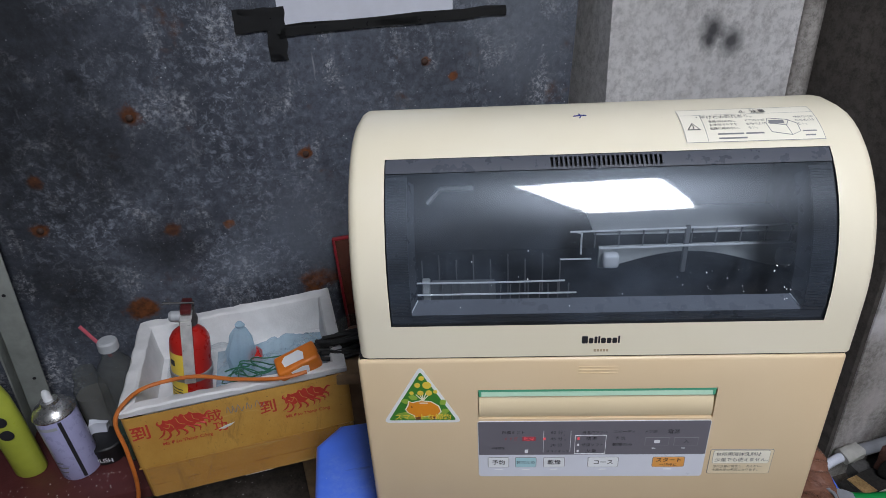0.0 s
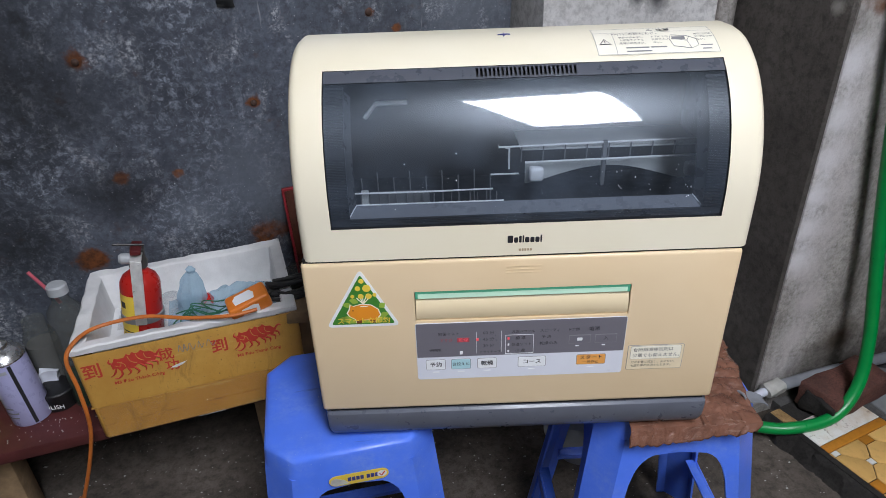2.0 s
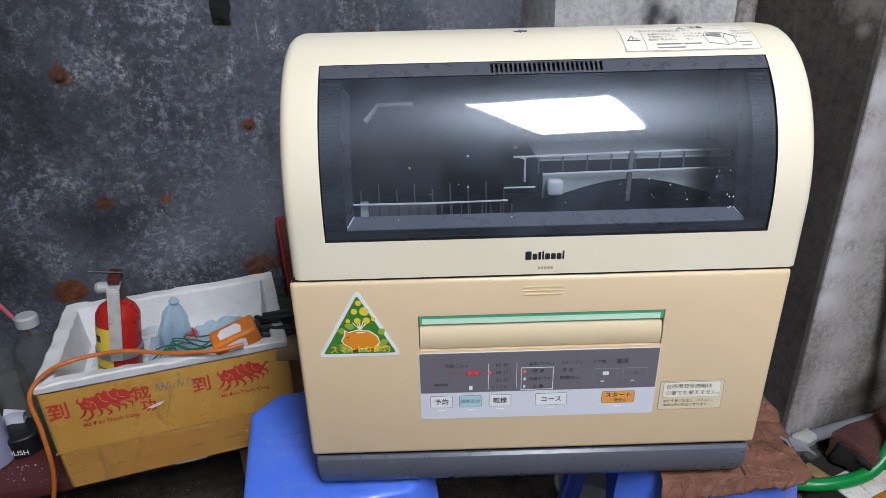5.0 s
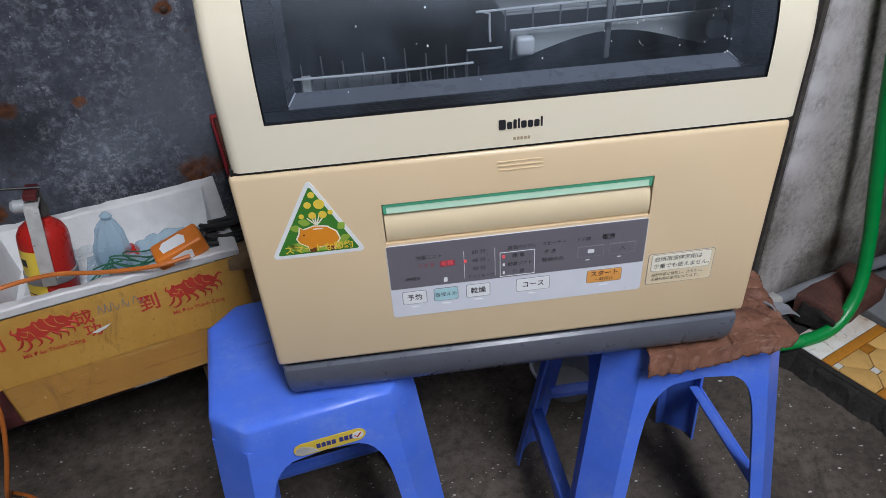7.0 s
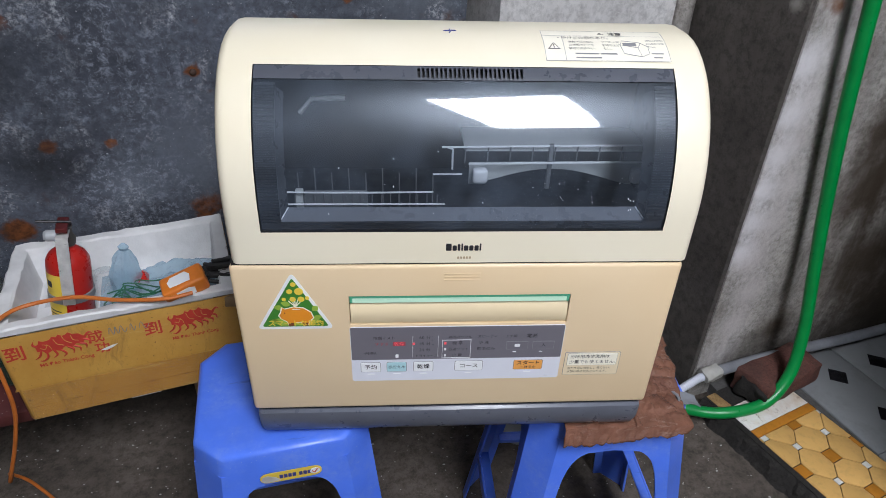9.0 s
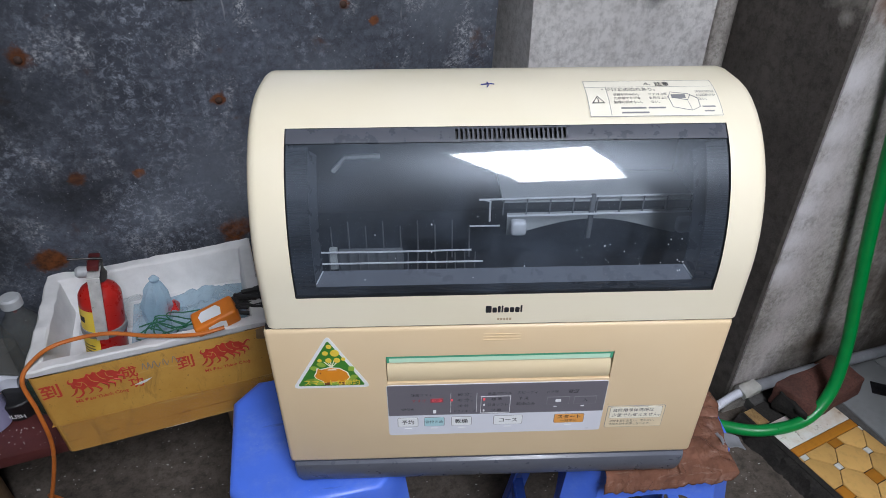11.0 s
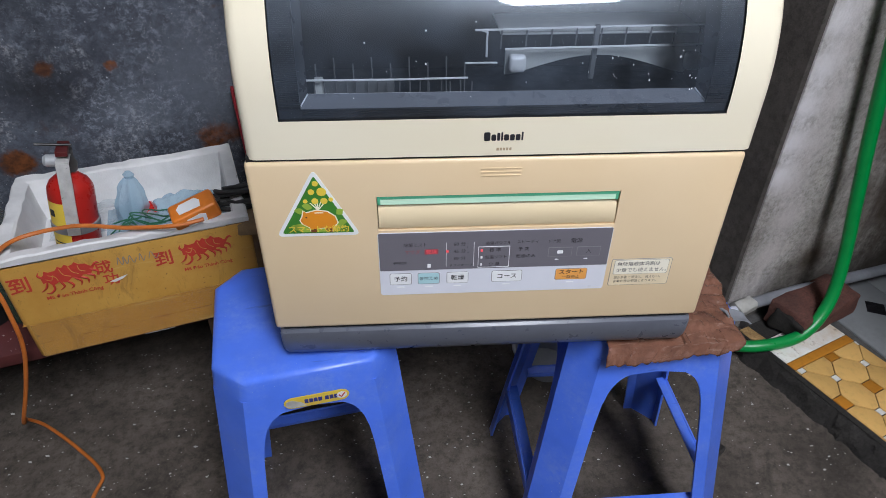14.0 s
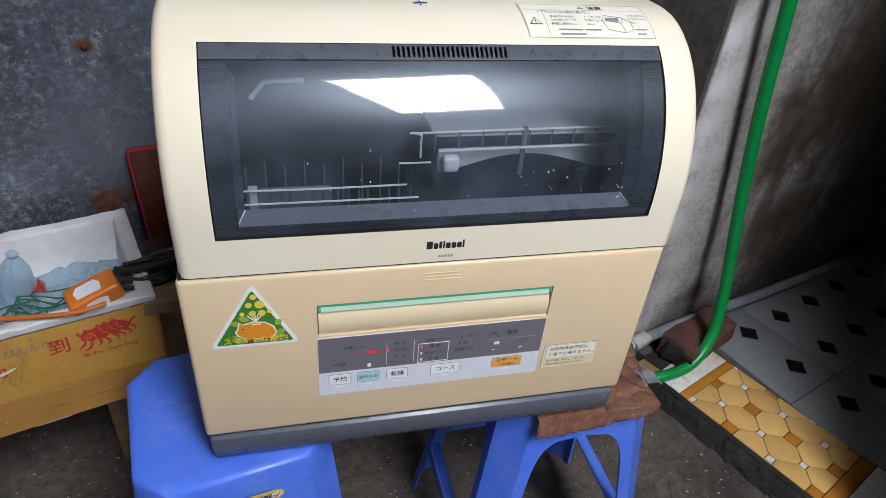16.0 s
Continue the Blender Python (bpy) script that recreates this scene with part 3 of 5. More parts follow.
for x in (WX0, WX1):
    a = [bm.verts.new((x, y, z)) for y, z in PROF[WIN0:WIN1 + 1]]
    b = [bm.verts.new((x, y, z)) for y, z in inset_profile(0.008)[WIN0:WIN1 + 1]]
    for i in range(len(a) - 1):
        bm.faces.new((a[i], a[i + 1], b[i + 1], b[i]))
for j in (WIN0, WIN1):
    a, b = PROF[j], inset_profile(0.008)[j]
    bm.faces.new([bm.verts.new(p) for p in ((WX0, *a), (WX1, *a), (WX1, *b), (WX0, *b))])
part("window_seal", bm, M["black"], door)


def curved_plate(x0, x1, d0, d1, off, steps=8, thick=0.002, bm=None):
    rings = []
    for i in range(steps + 1):
        d = d0 + (d1 - d0) * i / steps
        a, b = arc(d, off), arc(d, off - thick)
        rings.append([(x0, *a), (x1, *a), (x1, *b), (x0, *b)])
    return loft(rings, bm=bm)


glass_top = 53.7
rings = [[(WX0 + 0.001, 0.0015, 0.7585), (WX1 - 0.001, 0.0015, 0.7585)]] + [[(WX0 + 0.001, *arc(glass_top * i / 16, -0.0015)), (WX1 - 0.001, *arc(glass_top * i / 16, -0.0015))] for i in range(17)]
window = part("window_pane", loft(rings, close=False, caps=False), M["glass"], door, "dark tinted curved pane")
V0, V1 = -0.042, 0.059
bm = curved_plate(WX0 + 0.0008, V0, 53.9, 60.3, -0.0006)
curved_plate(V1, WX1 - 0.0008, 53.9, 60.3, -0.0006, bm=bm)
curved_plate(V0, V1, 53.9, 54.9, -0.0006, 3, bm=bm)
curved_plate(V0, V1, 59.5, 60.3, -0.0006, 3, bm=bm)
bar = part("top_bar", bm, M["bar_grey"], door, "slate grey bar with vent slots")
bm = bmesh.new()
for i in range(25):
    x = V0 + (V1 - V0) * i / 24
    curved_plate(x - 0.0009, x + 0.0009, 54.9, 59.5, -0.001, 3, bm=bm)
part("vent_slats", bm, M["bar_grey"], bar)
part("vent_backing", curved_plate(V0, V1, 54.6, 59.8, -0.006, 4), M["black"], bar)
for x0, x1 in ((WX0 + 0.001, WX0 + 0.020), (WX1 - 0.020, WX1 - 0.001)):
    bm = curved_plate(x0, x1, -2, 53, -0.004, 14)
    for i in range(84):
        d = -1 + 53 * i / 84
        curved_plate(x0, x1, d, d + 0.26, -0.0030, 1, 0.002, bm=bm)
    part("ribbed_strip", bm, M["dark_frame"], door)
bm = block(WX0 + 0.001, WX1 - 0.001, 0.0045, 0.0075, 0.7585, 0.7660)
for i in range(4):
    block(WX0 + 0.021, WX1 - 0.021, 0.0036, 0.0046, 0.7594 + 0.0018 * i, 0.7602 + 0.0018 * i, bm=bm)
part("lower_band", bm, M["dark_frame"], door, "finely ribbed dark band")
xl, xr = WX0 + 0.018, WX1 - 0.018
ledge = [[(x + s * 0.0, 0.0062, 0.7585), (x + s * 0.0, 0.0062, 0.7662), (x + s * 0.007, 0.021, 0.7735), (x + s * 0.007, 0.021, 0.7600)] for x, s in ((xl, 1), (xr, -1))]
part("window_ledge", loft(ledge), M["rim"], door, "slate grey sloping inner sill")
for s, x in ((1, xl), (-1, xr)):
    rings = []
    for i in range(14):
        d = -1.5 + 54 * i / 13
        a, b = arc(d, -0.0062), arc(d, -0.021)
        rings.append([(x - s * 0.001, *a), (x + s * 0.0005, *a), (x + s * 0.007, *b), (x + s * 0.005, *b)])
    part("window_cheek", loft(rings), M["rim_shaded"], door)
    part("frame_mitre", tube([(x + s * 0.0003, 0.0060, 0.7664), (x + s * 0.0069, 0.0205, 0.7738)], 0.0007, 6, 0), M["rim_edge"], door, "pale line along the corner edge")
# dried drops on the pane
rnd = random.Random(5)
for i in range(30):
    d = rnd.uniform(2, 50)
    x = rnd.uniform(0.06, 0.185) if i < 20 else rnd.uniform(WX0 + 0.03, WX1 - 0.03)
    if i < 20:
        d = rnd.uniform(3, 17)
    r = rnd.uniform(0.0003, 0.0006)
    y0, z0 = arc(d, -0.0011)
    c = Vector((x, y0, z0))
    up = Vector((0, *arc(d + 1))) - Vector((0, *arc(d)))
    up.normalize()
    bm = bmesh.new()
    ring = [bm.verts.new(c + Vector((1, 0, 0)) * r * math.cos(t) + up * r * rnd.uniform(1.0, 1.9) * math.sin(t)) for t in [math.pi * k / 3 for k in range(6)]]
    bm.faces.new(ring)
    part("dried_drop", bm, M["rim_edge"], door)

# tub and racks behind the window
part("tub_floor", block(XC - 0.222, XC + 0.222, 0.03, 0.262, 0.722, 0.728), M["tub"], dishwasher)
part("tub_back", block(XC - 0.222, XC + 0.222, 0.2, 0.206, 0.728, 0.89), M["tub"], dishwasher)
RY = 0.050
rack = part("cutlery_rack", tube([(-0.176, RY, 0.7605), (-0.012, RY, 0.7605)], 0.0010, 6, 0), M["wire"], dishwasher, "white coated wire basket")
part("rack_wire", tube([(-0.177, RY, 0.7745), (-0.10, RY + 0.0004, 0.7738), (-0.024, RY, 0.7748)], 0.0010, 6, 3), M["wire"], rack)
rnd = random.Random(9)
for i in range(17):
    x = -0.175 + 0.0097 * i + rnd.uniform(-0.001, 0.001)
    part("rack_post", tube([(x, RY + 0.001, 0.748), (x + rnd.uniform(-0.001, 0.001), RY + 0.002, 0.7745 if i < 7 else 0.7705 + 0.003 * (i % 2))], 0.0007, 5, 0), M["tine_grey"], rack)
part("rack_tray", block(-0.157, -0.092, RY + 0.008, RY + 0.012, 0.745, 0.7715, 0.002), M["tray_grey"], rack)
part("rack_clip", block(-0.166, -0.158, RY + 0.004, RY + 0.012, 0.750, 0.7735, 0.001), M["rack_plate"], rack)
for i in range(9):
    part("tine", tube([(-0.17 + i * 0.0185, 0.10, 0.73), (-0.17 + i * 0.0185, 0.103, 0.770 + 0.006 * (i % 2))], 0.0008, 5, 0), M["tine_grey"], rack)
rack2 = part("plate_rack", tube([(-0.001, 0.1, 0.776), (-0.001, 0.1, 0.800), (0.004, 0.1, 0.8025), (0.214, 0.1, 0.8055)], 0.0011, 6, 3), M["wire"], dishwasher, "white wire rack with grey arched panel")
part("rack_wire", tube([(0.016, 0.094, 0.7855), (0.212, 0.094, 0.788)], 0.0012, 6, 0), M["wire"], rack2)
part("rack_wire", tube([(-0.022, 0.1, 0.770), (0.010, 0.1, 0.770)], 0.0010, 6, 0), M["wire"], rack2)
for i in range(9):
    x = 0.012 + i * 0.0245
    part("rack_post", tube([(x, 0.097, 0.785), (x + 0.001, 0.1, 0.8035)], 0.0008, 5, 0), M["tine_grey"], rack2)
part("rack_divider", block(0.104, 0.109, 0.0985, 0.1035, 0.752, 0.806, 0.001), M["tray_grey"], rack2)
outline = [(0.018, 0.757)] + [(0.022 + 0.176 * i / 14, 0.757 + 0.019 * math.sin(math.pi * i / 14) ** 1.2) for i in range(15)] + [(0.202, 0.757), (0.216, 0.772), (0.214, 0.784), (0.018, 0.782)]
part("rack_panel", prism(outline, 0.004), M["rack_plate"], rack2, m=pose(0, 0.106, 0, 90, 0, 0))
for x in (0.029, 0.206):
    part("bracket", block(x - 0.0085, x + 0.0085, 0.088, 0.1, 0.763, 0.780, 0.004, 3), M["wire"], rack2)
# pale band above the rack panel, built as a flat slab
part("pale_rack_slab", block(0.012, 0.214, 0.102, 0.165, 0.7965, 0.799, 0.001), M["rack_plate"], rack2, "flat pale grey slab behind the upper rack wire")
part("spray_arm", tube([(-0.158, 0.085, 0.846), (-0.145, 0.085, 0.861), (-0.112, 0.085, 0.862)], 0.0026, 6, 0), M["rack_plate"], dishwasher)

# lower body with the handle recess
HX0, HX1, HZ0, HZ1 = -0.1125, 0.1225, 0.640, 0.679
bm = bmesh.new()
x0, x1, z0, z1 = XC - 0.2345, XC + 0.2325, Z_LOW, Z_SEAM - 0.0015
o = [bm.verts.new(p) for p in ((x0, 0, z0), (x1, 0, z0), (x1, 0, z1), (x0, 0, z1))]
h = [bm.verts.new(p) for p in ((HX0, 0, HZ0), (HX1, 0, HZ0), (HX1, 0, HZ1), (HX0, 0, HZ1))]
g = [bm.verts.new((v.co.x, 0.022, v.co.z)) for v in h]
k = [bm.verts.new((v.co.x, DEPTH, v.co.z)) for v in o]
for i in range(4):
    j = (i + 1) % 4
    bm.faces.new((o[i], o[j], h[j], h[i]))
    bm.faces.new((h[i], h[j], g[j], g[i]))
    bm.faces.new((o[j], o[i], k[i], k[j]))
bm.faces.new(g)
bm.faces.new(k[::-1])
outer = [e for e in bm.edges if all(v in o for v in e.verts) or (e.verts[0] in o) != (e.verts[1] in o) and (e.verts[0] in k) != (e.verts[1] in k)]
bmesh.ops.bevel(bm, geom=outer, offset=0.005, segments=3, affect="EDGES", profile=0.5)
body = part("lower_body", bm, M["cream"], dishwasher)
part("seam", block(x0 + 0.003, x1 - 0.003, 0.003, DEPTH - 0.003, z1 - 0.001, Z_SEAM + 0.003), M["black"], dishwasher)
ring = []
for x in (HX0 + 0.001, HX1 - 0.001):
    ring.append([(x, y, z) for y, z in ((0.014, 0.669), (0.006, 0.6675), (0.002, 0.662), (0.0004, 0.654), (0.0004, 0.646), (0.002, 0.6415), (0.012, 0.6405), (0.02, 0.645), (0.02, 0.665))])
handle = part("handle", loft(ring), M["cream_handle"], dishwasher)
part("handle_strip", prism([(HX0 + 0.001, 0.6690), (HX1 - 0.001, 0.6690), (HX1 - 0.001, 0.6755), (HX0 + 0.001, 0.6755)], 0.009), M["green_strip"], handle, "pale green translucent strip", pose(0, 0.0105, 0, 90, 0, 0))
part("handle_edge", prism([(HX0 + 0.0006, 0.6755), (HX1 - 0.0006, 0.6755), (HX1 - 0.0006, 0.6787), (HX0 + 0.0006, 0.6787)], 0.013), M["green_edge"], handle, "sea green strip edge", pose(0, 0.0139, 0, 90, 0, 0))
for x in (HX0 + 0.0022, HX1 - 0.0022):
    part("strip_end", block(x - 0.0016, x + 0.0016, 0.0012, 0.0105, 0.6685, 0.6785, 0.0008), M["green_edge"], handle, "sea green strip end")
ring = [(0.004, 0.5085), (0.0008, 0.506), (0.0, 0.502), (0.001, 0.490), (0.003, 0.478), (0.007, 0.4705), (0.014, Z_BASE + 0.0005), (0.03, Z_BASE), (DEPTH - 0.01, Z_BASE), (DEPTH - 0.01, 0.5085)]
sections = []
for x, k in ((x0 + 0.003, 0.005), (x0 + 0.0045, 0.002), (x0 + 0.009, 0.0), (x1 - 0.009, 0.0), (x1 - 0.0045, 0.002), (x1 - 0.003, 0.005)):
    sections.append([(x, min(max(y, y + k if y < 0.1 else y - k), DEPTH), z + (k if z < 0.48 else -k * 0.4)) for y, z in ring])
plinth = part("base_plinth", loft(sections), M["grey_base"], dishwasher, "slate grey rounded plinth")
part("plinth_gap", block(x0 + 0.008, x1 - 0.008, 0.006, DEPTH - 0.02, 0.506, Z_LOW + 0.001), M["black"], dishwasher)
for fx in (-0.195, 0.200):
    for fy in (0.035, 0.235):
        part("foot", turned([(0.011, 0), (0.012, 0.001), (0.012, Z_BASE - 0.4605 + 0.004)], 16), M["black"], dishwasher, "black rubber foot", pose(fx, fy, 0.4606))
for i in range(3):
    part("groove", prism(rounded(0.038, 0.0011, 0.0005, 2), 0.0006), M["cream"], body, m=front(0.005, 0.7070 - i * 0.0038, 0.0))


def plate(name, w, h, x, z, material, parent, r=0.002, off=0.0006, label=""):
    return part(name, prism(rounded(w, h, r), off), material, parent, label, front(x, z, 0.0))


panel = plate("control_panel", 0.2365, 0.0795, 0.0045, 0.5975, M["panel_white"], dishwasher, 0.003, 0.0006, "silver white control panel with grey display field")
plate("display_field", 0.235, 0.0465, 0.0045, 0.6135, M["panel_grey"], panel, 0.001, 0.0010)
for txt, x, w, mat in (("予約", -0.0925, 0.0215, "white"), ("音控えめ", -0.0635, 0.0215, "button_blue"), ("乾燥", -0.0335, 0.0215, "white"), ("コース", 0.018, 0.031, "white"), ("スタート", 0.086, 0.0325, "button_orange")):
    part("button", prism(rounded(w, 0.0135, 0.0015), 0.0012), M[mat], panel, m=front(x, 0.579, 0.0))
    rim = rounded(w + 0.0012, 0.0147, 0.002)
    part("button_rim", prism(rim, 0.0009), M["grey_print"], panel, m=front(x, 0.579, 0.0))
    if txt == "スタート":
        lettering(txt, 0.0068, M["lettering"], panel, front(x, 0.5818, 0.0014))
        lettering("一時停止", 0.0046, M["lettering"], panel, front(x, 0.5753, 0.0014))
    else:
        lettering(txt, 0.0050 if len(txt) == 4 else 0.0072, M["lettering"], panel, front(x, 0.579, 0.0014))
    part("braille_mark", prism(rounded(0.008, 0.0012, 0.0005, 2), 0.0009), M["white"], panel, m=front(x, 0.568, 0.0))
for txt, x, z, s in (("60 分", -0.032, 0.622, 0.0056), ("45 分", -0.032, 0.613, 0.0056), ("30 分", -0.032, 0.604, 0.0056), ("ドライキープ", -0.0305, 0.5952, 0.0041), ("高温パワフル", 0.007, 0.622, 0.0043),
                     ("標 準", 0.004, 0.6132, 0.0052), ("低温ソフト", 0.0055, 0.6042, 0.0046), ("少 量", 0.004, 0.5955, 0.0050), ("スピーディ", 0.037, 0.6225, 0.0046), ("予 洗", 0.033, 0.6135, 0.005), ("乾燥のみ", 0.036, 0.6045, 0.0052),
                     ("ドア開", 0.0635, 0.6222, 0.0044), ("電源", 0.0865, 0.6222, 0.0062), ("除菌ミスト", -0.0765, 0.622, 0.0048), ("4時間後", -0.0925, 0.600, 0.0040)):
    lettering(txt, s, M["lettering"], panel, front(x, z, 0.0013))
for x in (0.071, 0.1005):
    part("key_outline", prism(rounded(0.0245, 0.0118, 0.0006, 2), 0.0012), M["grey_print"], panel, m=front(x, 0.6085, 0.0))
    part("key_face", prism(rounded(0.0235, 0.0108, 0.0006, 2), 0.0014), M["panel_grey"], panel, m=front(x, 0.6085, 0.0))
lettering("入", 0.0058, M["lettering"], panel, front(0.1005, 0.6088, 0.0017))
part("key_mark", prism(rounded(0.006, 0.004, 0.0008, 2), 0.0017), M["white"], panel, m=front(0.071, 0.6088, 0.0))
for x, z, w, h in ((0.003, 0.6178, 0.032, 0.0005), (0.003, 0.5917, 0.032, 0.0005), (-0.0128, 0.6048, 0.0005, 0.026), (0.0188, 0.6048, 0.0005, 0.026), (-0.0455, 0.609, 0.0004, 0.03), (-0.0175, 0.609, 0.0004, 0.03)):
    part("course_frame", block(-w / 2, w / 2, -h / 2, h / 2, 0, 0.0013), M["white"], panel, m=front(x, z, 0.0))
plate("lit_field", 0.0140, 0.0062, -0.0605, 0.6133, M["led_dim"], panel, 0.0008, 0.0012)
lettering("乾燥", 0.0056, M["led"], panel, front(-0.0605, 0.6133, 0.0015))
lettering("すすぎ", 0.0052, M["led_dim"], panel, front(-0.0795, 0.6133, 0.0014))
for x, z, w, h, mat in ((-0.0445, 0.6133, 0.0026, 0.0032, "led"), (-0.0095, 0.6133, 0.0024, 0.0034, "led"), (-0.0095, 0.6045, 0.002, 0.003, "white"),
                        (-0.0095, 0.5955, 0.002, 0.003, "white"), (-0.063, 0.5955, 0.0034, 0.0046, "white"), (0.0685, 0.5992, 0.004, 0.0008, "white"), (0.0985, 0.5992, 0.004, 0.0008, "white")):
    part("indicator", prism(rounded(w, h, 0.0005, 2), 0.0014), M[mat], panel, m=front(x, z, 0.0))

label = plate("notice_label", 0.0645, 0.0350, 0.1600, 0.5785, M["grey_print"], dishwasher, 0.0022, 0.0004, "pale printed notice label with a thin dark outline")
plate("label_sheet", 0.0635, 0.0340, 0.1600, 0.5785, M["label_sheet"], label, 0.002, 0.0006)
plate("label_rim", 0.058, 0.0185, 0.1600, 0.5855, M["grey_print"], label, 0.002, 0.0008)
plate("label_face", 0.0573, 0.0178, 0.1600, 0.5855, M["label"], label, 0.002, 0.0010)
lettering("台所用液体洗剤は", 0.0058, M["lettering"], label, front(0.1335, 0.5897, 0.0013), align="LEFT")
lettering("少量でも使えません。", 0.0058, M["lettering"], label, front(0.1335, 0.5817, 0.0013), align="LEFT")
for txt, z in (("泡が多量に発生し、洗えない。", 0.5718), ("水漏れ等の原因となります。", 0.5667)):
    lettering(txt, 0.0038, M["lettering"], label, front(0.1325, z, 0.0009), name="fine_print", align="LEFT")
WIDTHS = ((0.0056, 0.0082), (0.0042, 0.0060), (0.0026, 0.0076), (0.0016, 0.0082), (0.0044, 0.0060), (0.0042, 0.0060), (0.0042, 0.0060), (0.0016, 0.0082))
brand = part("brand_mark", prism(rounded(*WIDTHS[0], 0.0010, 3), 0.0005), M["lettering"], door, "dark grey maker's mark in plain bars", front(-0.0128 + WIDTHS[0][0] / 2, 0.7354 + WIDTHS[0][1] / 2, 0.0))
x = -0.0128 + WIDTHS[0][0] + 0.0010
for w, h in WIDTHS[1:]:
    part("brand_bar", prism(rounded(w, h, min(w * 0.35, 0.0013), 3), 0.0005), M["lettering"], brand, m=front(x + w / 2, 0.7354 + h / 2, 0.0))
    x += w + 0.0010
for i in range(5):
    part("model_bar", block(0, 0.0021, 0, 0.0026, 0, 0.0003), M["faint_print"], door, m=front(-0.001 + i * 0.0029, 0.7255, 0.0))

# triangular sticker with a savings pig
def triangle(scale, r):
    pts, corners = [], [(-0.1685, 0.7105), (-0.2110, 0.6365), (-0.1295, 0.6365)]
    cx, cz = sum(c[0] for c in corners) / 3, sum(c[1] for c in corners) / 3
    for i in range(3):
        p, a, b = [Vector(((c[0] - cx) * scale + cx, (c[1] - cz) * scale + cz)) for c in (corners[i], corners[i - 1], corners[(i + 1) % 3])]
        u, w = (a - p).normalized(), (b - p).normalized()
        for k in range(6):
            t = k / 5
            pts.append(tuple((1 - t) ** 2 * (p + u * r) + 2 * t * (1 - t) * p + t * t * (p + w * r)))
    return pts


TRI = pose(0, 0, 0, 90, 0, 0)
sticker = part("triangle_sticker", prism(triangle(1.0, 0.007), 0.0004), M["white"], dishwasher, "white-edged green triangle sticker", pose(0, 0, 0, 90, 0, 0))
part("sticker_field", prism(triangle(0.86, 0.003), 0.0006), M["stick_green"], sticker, m=TRI)
glow = [(-0.170 + 0.024 * math.cos(t) * (1 + 0.2 * math.sin(3 * t)), 0.6455 + 0.0075 * math.sin(t)) for t in [2 * math.pi * i / 24 for i in range(24)]]
part("glow_patch", prism([(x, max(z, 0.6415)) for x, z in glow], 0.0007), M["stick_lime"], sticker, m=TRI)
pig = [(-0.1835, 0.6595), (-0.182, 0.6655), (-0.179, 0.6635), (-0.170, 0.666), (-0.160, 0.6645), (-0.153, 0.659), (-0.151, 0.652), (-0.155, 0.647), (-0.157, 0.6425), (-0.162, 0.6425), (-0.163, 0.646), (-0.171, 0.646), (-0.172, 0.6425), (-0.177, 0.6425), (-0.178, 0.647), (-0.184, 0.651), (-0.186, 0.655)]
part("pig_outline", prism([(-0.1685 + (x + 0.1685) * 1.07, 0.654 + (z - 0.654) * 1.09) for x, z in pig], 0.0008), M["label"], sticker, m=TRI)
part("pig_picture", prism(pig, 0.0009), M["stick_orange"], sticker, m=TRI)
for x, z, r in ((-0.168, 0.6955, 0.0028), (-0.1725, 0.6865, 0.003), (-0.163, 0.6865, 0.0045), (-0.179, 0.6765, 0.0022), (-0.170, 0.6765, 0.0032), (-0.1615, 0.6765, 0.0034), (-0.155, 0.678, 0.0022)):
    part("coin", turned([(r, 0), (r, 0.0009)], 14), M["gold"], sticker, m=TRI @ pose(x, z, 0))
for i in range(5):
    a = radians(-40 + 20 * i)
    part("ray", block(-0.0005, 0.0005, 0.0, 0.0105, 0, 0.0008), M["label"], sticker, m=TRI @ pose(-0.168, 0.6665, 0, 0, 0, -math.degrees(a)))
for x in (-0.1745, -0.1595):
    part("pig_foot", block(-0.0028, 0.0028, -0.002, 0.002, 0, 0.0010), M["brown_print"], sticker, m=TRI @ pose(x, 0.6432, 0))
part("pig_eye", turned([(0.0009, 0), (0.0009, 0.0011)], 10), M["brown_print"], sticker, m=TRI @ pose(-0.1800, 0.6585, 0))
part("pig_slot", block(-0.0042, 0.0042, -0.0005, 0.0005, 0, 0.0011), M["label"], sticker, m=TRI @ pose(-0.1675, 0.6635, 0))
for x, z in ((-0.1905, 0.647), (-0.1855, 0.6655), (-0.1480, 0.6640), (-0.1465, 0.652), (-0.1780, 0.6705)):
    blob = [(x + 0.0042 * math.cos(t) * (1 + 0.3 * math.sin(2 * t + x * 900)), z + 0.0034 * math.sin(t)) for t in [2 * math.pi * i / 14 for i in range(14)]]
    part("glow_patch", prism(blob, 0.0007), M["stick_lime"], sticker, m=TRI)
lettering("スマートな節約", 0.0084, M["gold"], sticker, TRI @ pose(-0.1695, 0.6445, 0.0012))


# caution label and pen mark on the curved top; flat x and t are bent onto the arc
def onto_arc(bm):
    for v in bm.verts:
        d = 63.6 + (87.3 - 63.6) * v.co.y / 0.0497
        y, z = arc(d, v.co.z)
        v.co = (v.co.x, y, z)


def curved_label(name, outline, lift, material, parent):
    bm = bmesh.new()
    x0, x1 = outline[0], outline[1]
    t0, t1 = outline[2], outline[3]
    rows = [[bm.verts.new((x, t0 + (t1 - t0) * i / 10, lift)) for x in (x0, x1)] for i in range(11)]
    for a, b in zip(rows, rows[1:]):
        bm.faces.new((a[0], a[1], b[1], b[0]))
    onto_arc(bm)
    return part(name, bm, material, parent)


